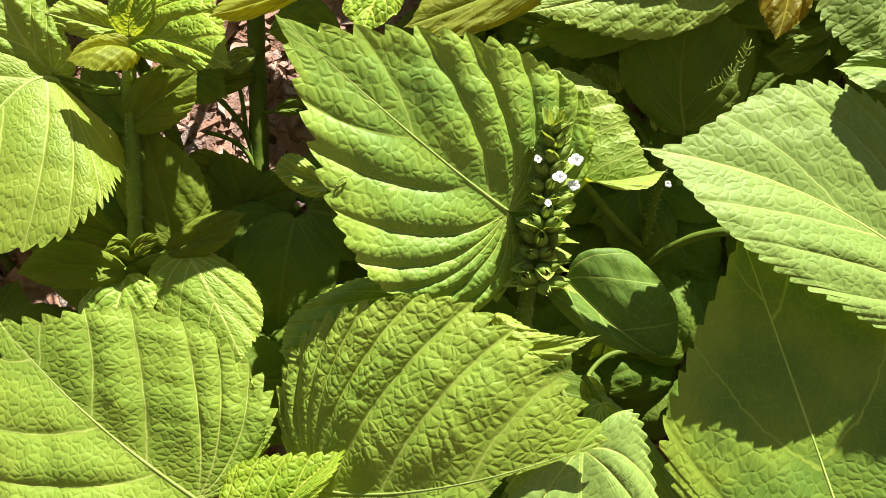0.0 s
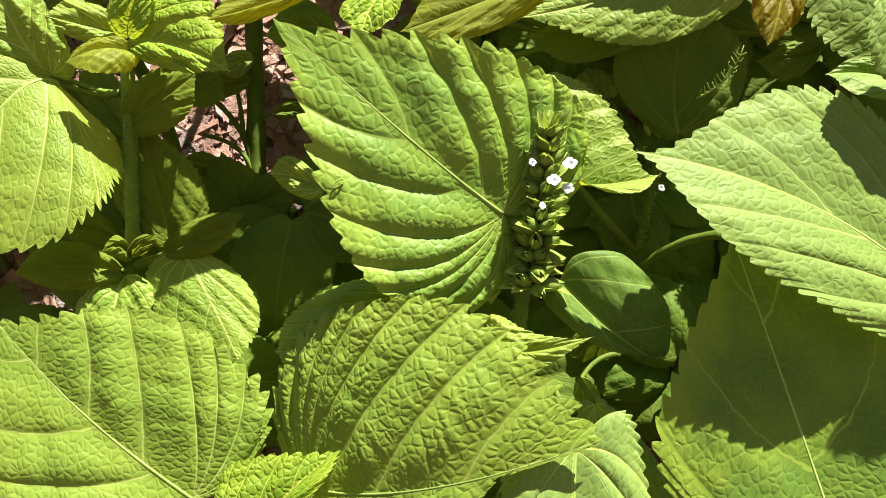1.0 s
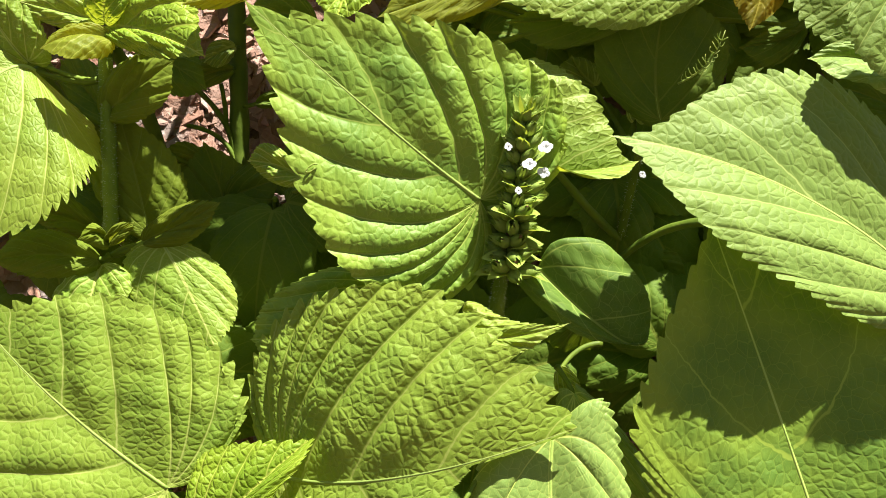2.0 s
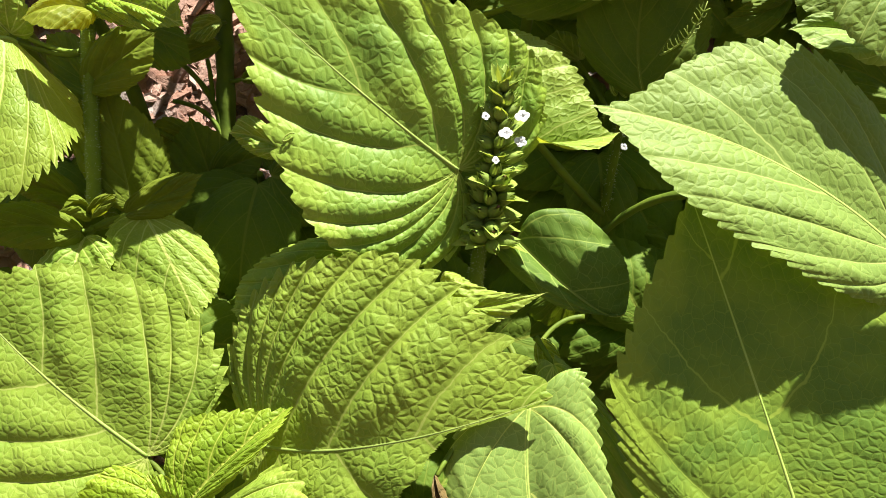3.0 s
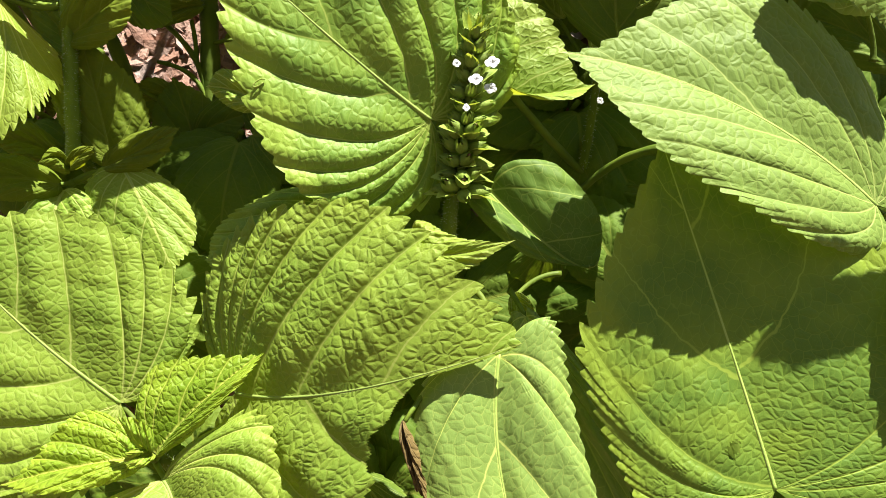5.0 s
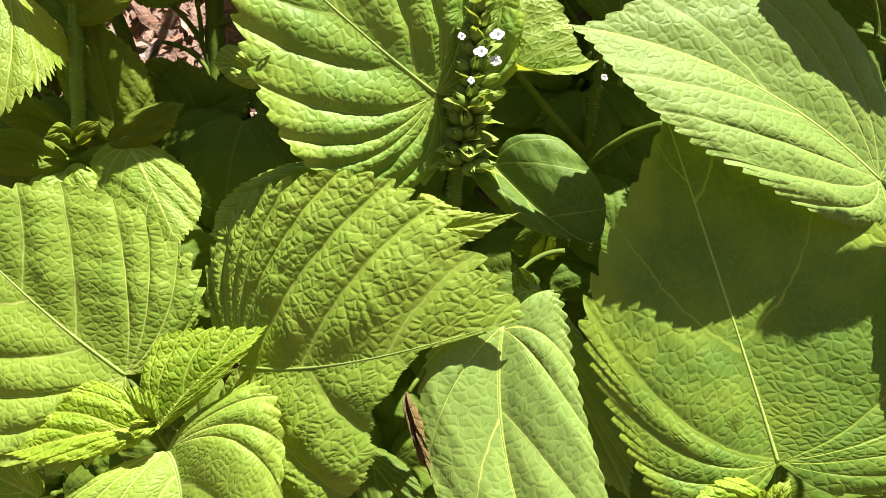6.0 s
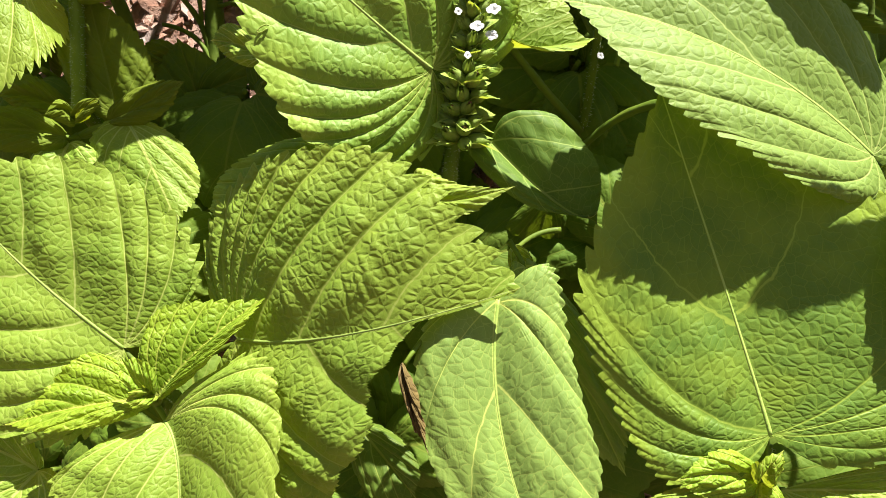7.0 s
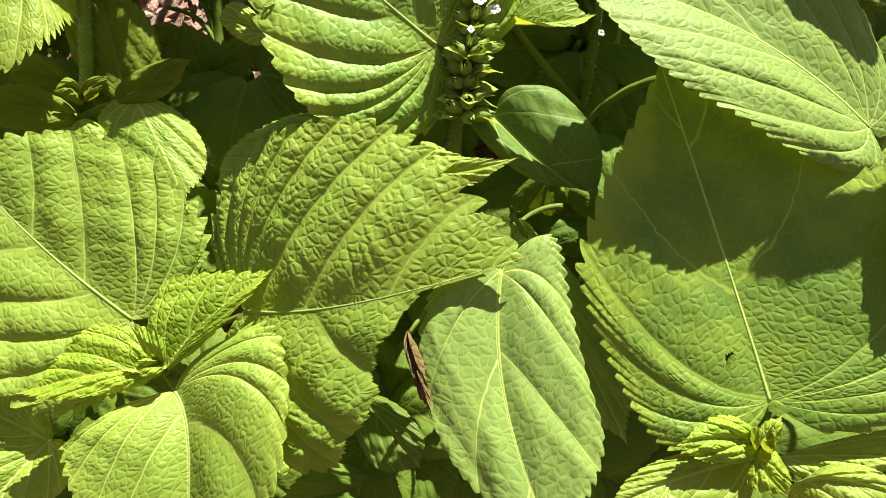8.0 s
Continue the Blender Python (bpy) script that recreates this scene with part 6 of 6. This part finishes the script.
def blade_mesh(name, material, fold=0.25, wide=0.36, bend=0.25):
    """A small pointed blade along +z, folded along its middle; 1 long."""
    verts, faces, n, c = [], [], 10, 7
    for i in range(n + 1):
        u = i / n
        w = wide * math.sin(math.pi * min(1, u * 0.93 + 0.07)) ** 0.8 * (1 - 0.35 * u)
        for j in range(c):
            s = 2 * j / (c - 1) - 1
            verts.append((w * s, -bend * u * u + fold * w * abs(s) + 0.02 * math.sin(9 * u + 3 * s), u))
    faces = [(i * c + j, i * c + j + 1, (i + 1) * c + j + 1, (i + 1) * c + j) for i in range(n) for j in range(c - 1)]
    return small_mesh(name, verts, faces, material)


def corolla_mesh():
    """A white flower: a short tube and four rounded, wavy lobes, the lower one longest."""
    verts, faces, k, rings = [], [], 40, 8
    for j in range(rings + 1):
        f = j / rings
        for i in range(k):
            a = i * 2 * math.pi / k
            lobes = 0.72 + 0.28 * abs(math.cos(2 * a)) ** 0.6 + (0.18 if math.sin(a) < -0.6 else 0.0)
            r = 0.06 + (0.5 * lobes - 0.06) * max(0, (f - 0.35) / 0.65) ** 0.9
            z = 0.5 * min(f / 0.45, 1.0) + 0.10 * max(0, f - 0.45) - 0.20 * max(0, f - 0.7) + 0.03 * math.sin(6 * a + 5 * f)
            verts.append((r * math.cos(a), r * math.sin(a), z))
    faces = [(j * k + i, j * k + (i + 1) % k, (j + 1) * k + (i + 1) % k, (j + 1) * k + i) for j in range(rings) for i in range(k)]
    return small_mesh("flower", verts, faces, PETAL)


def hair_mesh():
    """A tuft of fine white hairs fanning from the origin."""
    rng = random.Random(4)
    verts, faces = [], []
    for _ in range(26):
        d = Vector((rng.gauss(0, 1), rng.gauss(0, 1), rng.gauss(0, 1))).normalized()
        w = d.orthogonal().normalized() * 0.012
        n = len(verts)
        verts += [d * 0.25 - w, d * 0.25 + w, d * 0.25 + w.cross(d) * 1.6, d * rng.uniform(0.6, 1.0)]
        faces += [(n, n + 1, n + 3), (n + 1, n + 2, n + 3), (n + 2, n, n + 3)]
    return small_mesh("hair", verts, faces, HAIR)


def withered_mesh():
    """A crumpled dry flower remnant."""
    bm = bmesh.new()
    bmesh.ops.create_icosphere(bm, subdivisions=2, radius=0.5)
    for v in bm.verts:
        v.co *= 0.65 + 0.7 * abs(noise.noise(v.co * 4.1))
    me = bpy.data.meshes.new("withered_flower")
    bm.to_mesh(me)
    bm.free()
    me.materials.append(DRY)
    return me


def piece(name, me, parent, m, root, label=""):
    ob = new(name, me)
    ob.parent = parent
    ob.matrix_basis = Matrix.Translation(-root.matrix_world.translation) @ m
    if label:
        tagged(ob, label)
    return ob


def flower_spike(plant, top, bottom):
    """An upright raceme: whorls of hairy bells with bracts, white flowers above, dried ones below."""
    rng = random.Random(11)
    top, bottom = Vector(top), Vector(bottom)
    axis = (top - bottom).normalized()
    a = axis.cross(Vector((0.0, -0.8, 0.6))).normalized()
    b = a.cross(axis)
    v, f = tube([bottom.lerp(top, k / 11) for k in range(12)], np.linspace(0.0016, 0.0008, 12), 8, 0.1)
    core = part("flower_spike", v, f, STEM, plant, "raceme of hairy green bells with a few white flowers")
    bell, bract, bud, flower, tuft, dry = calyx_mesh(), blade_mesh("bract", BRACT, 0.3, 0.40, 0.30), blade_mesh("bud_scale", BRACT, 0.55, 0.30, -0.22), corolla_mesh(), hair_mesh(), withered_mesh()

    def frame_at(at, way, size, turn=0.0):
        return Matrix.Translation(at) @ way.to_track_quat("Z", "Y").to_matrix().to_4x4() @ pose(0, 0, 0, 0, 0, turn) @ Matrix.Diagonal((size, size, size, 1))

    rows = 12
    for k in range(rows):
        s = k / (rows - 1)
        at = bottom.lerp(top, 0.02 + 0.88 * s)
        lift = 0.05 + 0.95 * s
        for i in range(6):
            w = i * math.pi / 3 + (k % 2) * math.pi / 6 + rng.uniform(-0.2, 0.2)
            out = math.cos(w) * a + math.sin(w) * b
            way = (out + axis * (lift + rng.uniform(-0.45, 0.45))).normalized()
            size = (0.0086 - 0.0026 * s) * rng.uniform(0.75, 1.2)
            piece("calyx", bell, core, frame_at(at + out * 0.0014, way, size, rng.uniform(0, 360)), plant)
            if rng.random() < 0.55 + 0.4 * s:
                piece("bract", bract, core, frame_at(at + out * 0.0012 - axis * 0.0012, (out + axis * (lift + 0.1 + 0.5 * s)).normalized(), size * rng.uniform(1.1, 1.6), rng.uniform(-25, 25)), plant)
            if s < 0.45 and rng.random() < 0.35:
                piece("withered_flower", dry, core, frame_at(at + way * size * 0.95, way, 0.0017 * rng.uniform(0.7, 1.2)), plant, "dried brown flower remnant")
            if rng.random() < 0.75:
                piece("hair", tuft, core, frame_at(at + way * size * 0.8, way, 0.0024), plant)
    for i in range(9):
        w = i * 2.4
        out = math.cos(w) * a + math.sin(w) * b
        piece("bud_scale", bud, core, frame_at(bottom.lerp(top, 0.90) + out * 0.0012, (axis * (1.3 + 0.12 * i) + out).normalized(), 0.0115 * (1 - 0.03 * i)), plant, "pointed yellow-green bud scale")
    return core, flower, frame_at


def eaten_vein(plant, low, high):
    """What insects left of a leaf: a bare curved vein with short yellow-green side veins."""
    low, high = np.array(low), np.array(high)
    bend = (low + high) / 2 + np.array((0.002, -0.002, -0.002))
    v, f = tube(bezier3(low, bend, high, np.linspace(0, 1, 12)), np.linspace(0.0005, 0.0002, 12), 6)
    rib = part("vein", v, f, BRACT, plant, "bare yellow-green vein of an eaten leaf")
    rng = np.random.RandomState(2)
    for k in range(13):
        at = bezier3(low, bend, high, np.array([0.12 + 0.062 * k]))[0]
        for sign in (-1, 1):
            if rng.rand() < 0.25:
                continue
            side_way = np.array((0.8 * sign, 0.1, 0.45 - 0.3 * sign)) * rng.uniform(0.002, 0.0036)
            mid_p = at + side_way * 0.6 + rng.normal(size=3) * 0.0004 - np.array((0, 0.0006, 0))
            v, f = tube(bezier3(at, mid_p, at + side_way + np.array((0, 0, 0.0008)), np.linspace(0, 1, 6)), np.linspace(0.0003, 0.0001, 6), 5)
            part("side_vein", v, f, BRACT, rib)


spike_core, flower_shape, frame_at = flower_spike(spike_plant, (0.0404, 0.2532, 0.4812), (0.0349, 0.2260, 0.4253))
for place, size in (((0.0463, 0.2361, 0.4712), 1.00), ((0.0406, 0.2327, 0.4664), 0.95), ((0.0457, 0.2325, 0.4636), 0.85), ((0.0370, 0.2326, 0.4565), 0.55), ((0.0334, 0.2415, 0.4692), 0.60)):
    piece("flower", flower_shape, spike_core, frame_at(Vector(place), Vector((0.5 - size * 0.6, -0.6, 0.75 + 0.3 * (size > 0.9))), 0.0049 * size, 20 + 270 * size), spike_plant, "small white four-lobed flower")
for place, size in (((0.0912, 0.2715, 0.4420), 0.60), ):
    piece("flower", flower_shape, midback_plant, frame_at(Vector(place), Vector((0.1, -0.7, 0.7)), 0.0048 * size, 40), midback_plant, "small white four-lobed flower")


def scar(plant, at, u, v):
    """A small raised ring where an insect has fed on a leaf."""
    at, u, v = np.array(at), np.array(u), np.array(v)
    w = np.linspace(0.4, 5.9, 22)[:, None]
    vv, ff = tube(at + np.cos(w) * u + np.sin(w) * v * 0.8, 0.00028 + 0.0001 * np.sin(np.arange(22) * 1.9), 6)
    return part("scar", vv, ff, BRACT, plant, "yellow-green ring-shaped scar")


scar(spike_plant, (-0.0353, 0.2321, 0.4662), (0.00172, 0.00082, 0.00035), (-0.00080, -0.00115, -0.00125))
eaten_vein(topmid_plant, (0.1049, 0.2890, 0.4743), (0.1225, 0.2973, 0.4934))
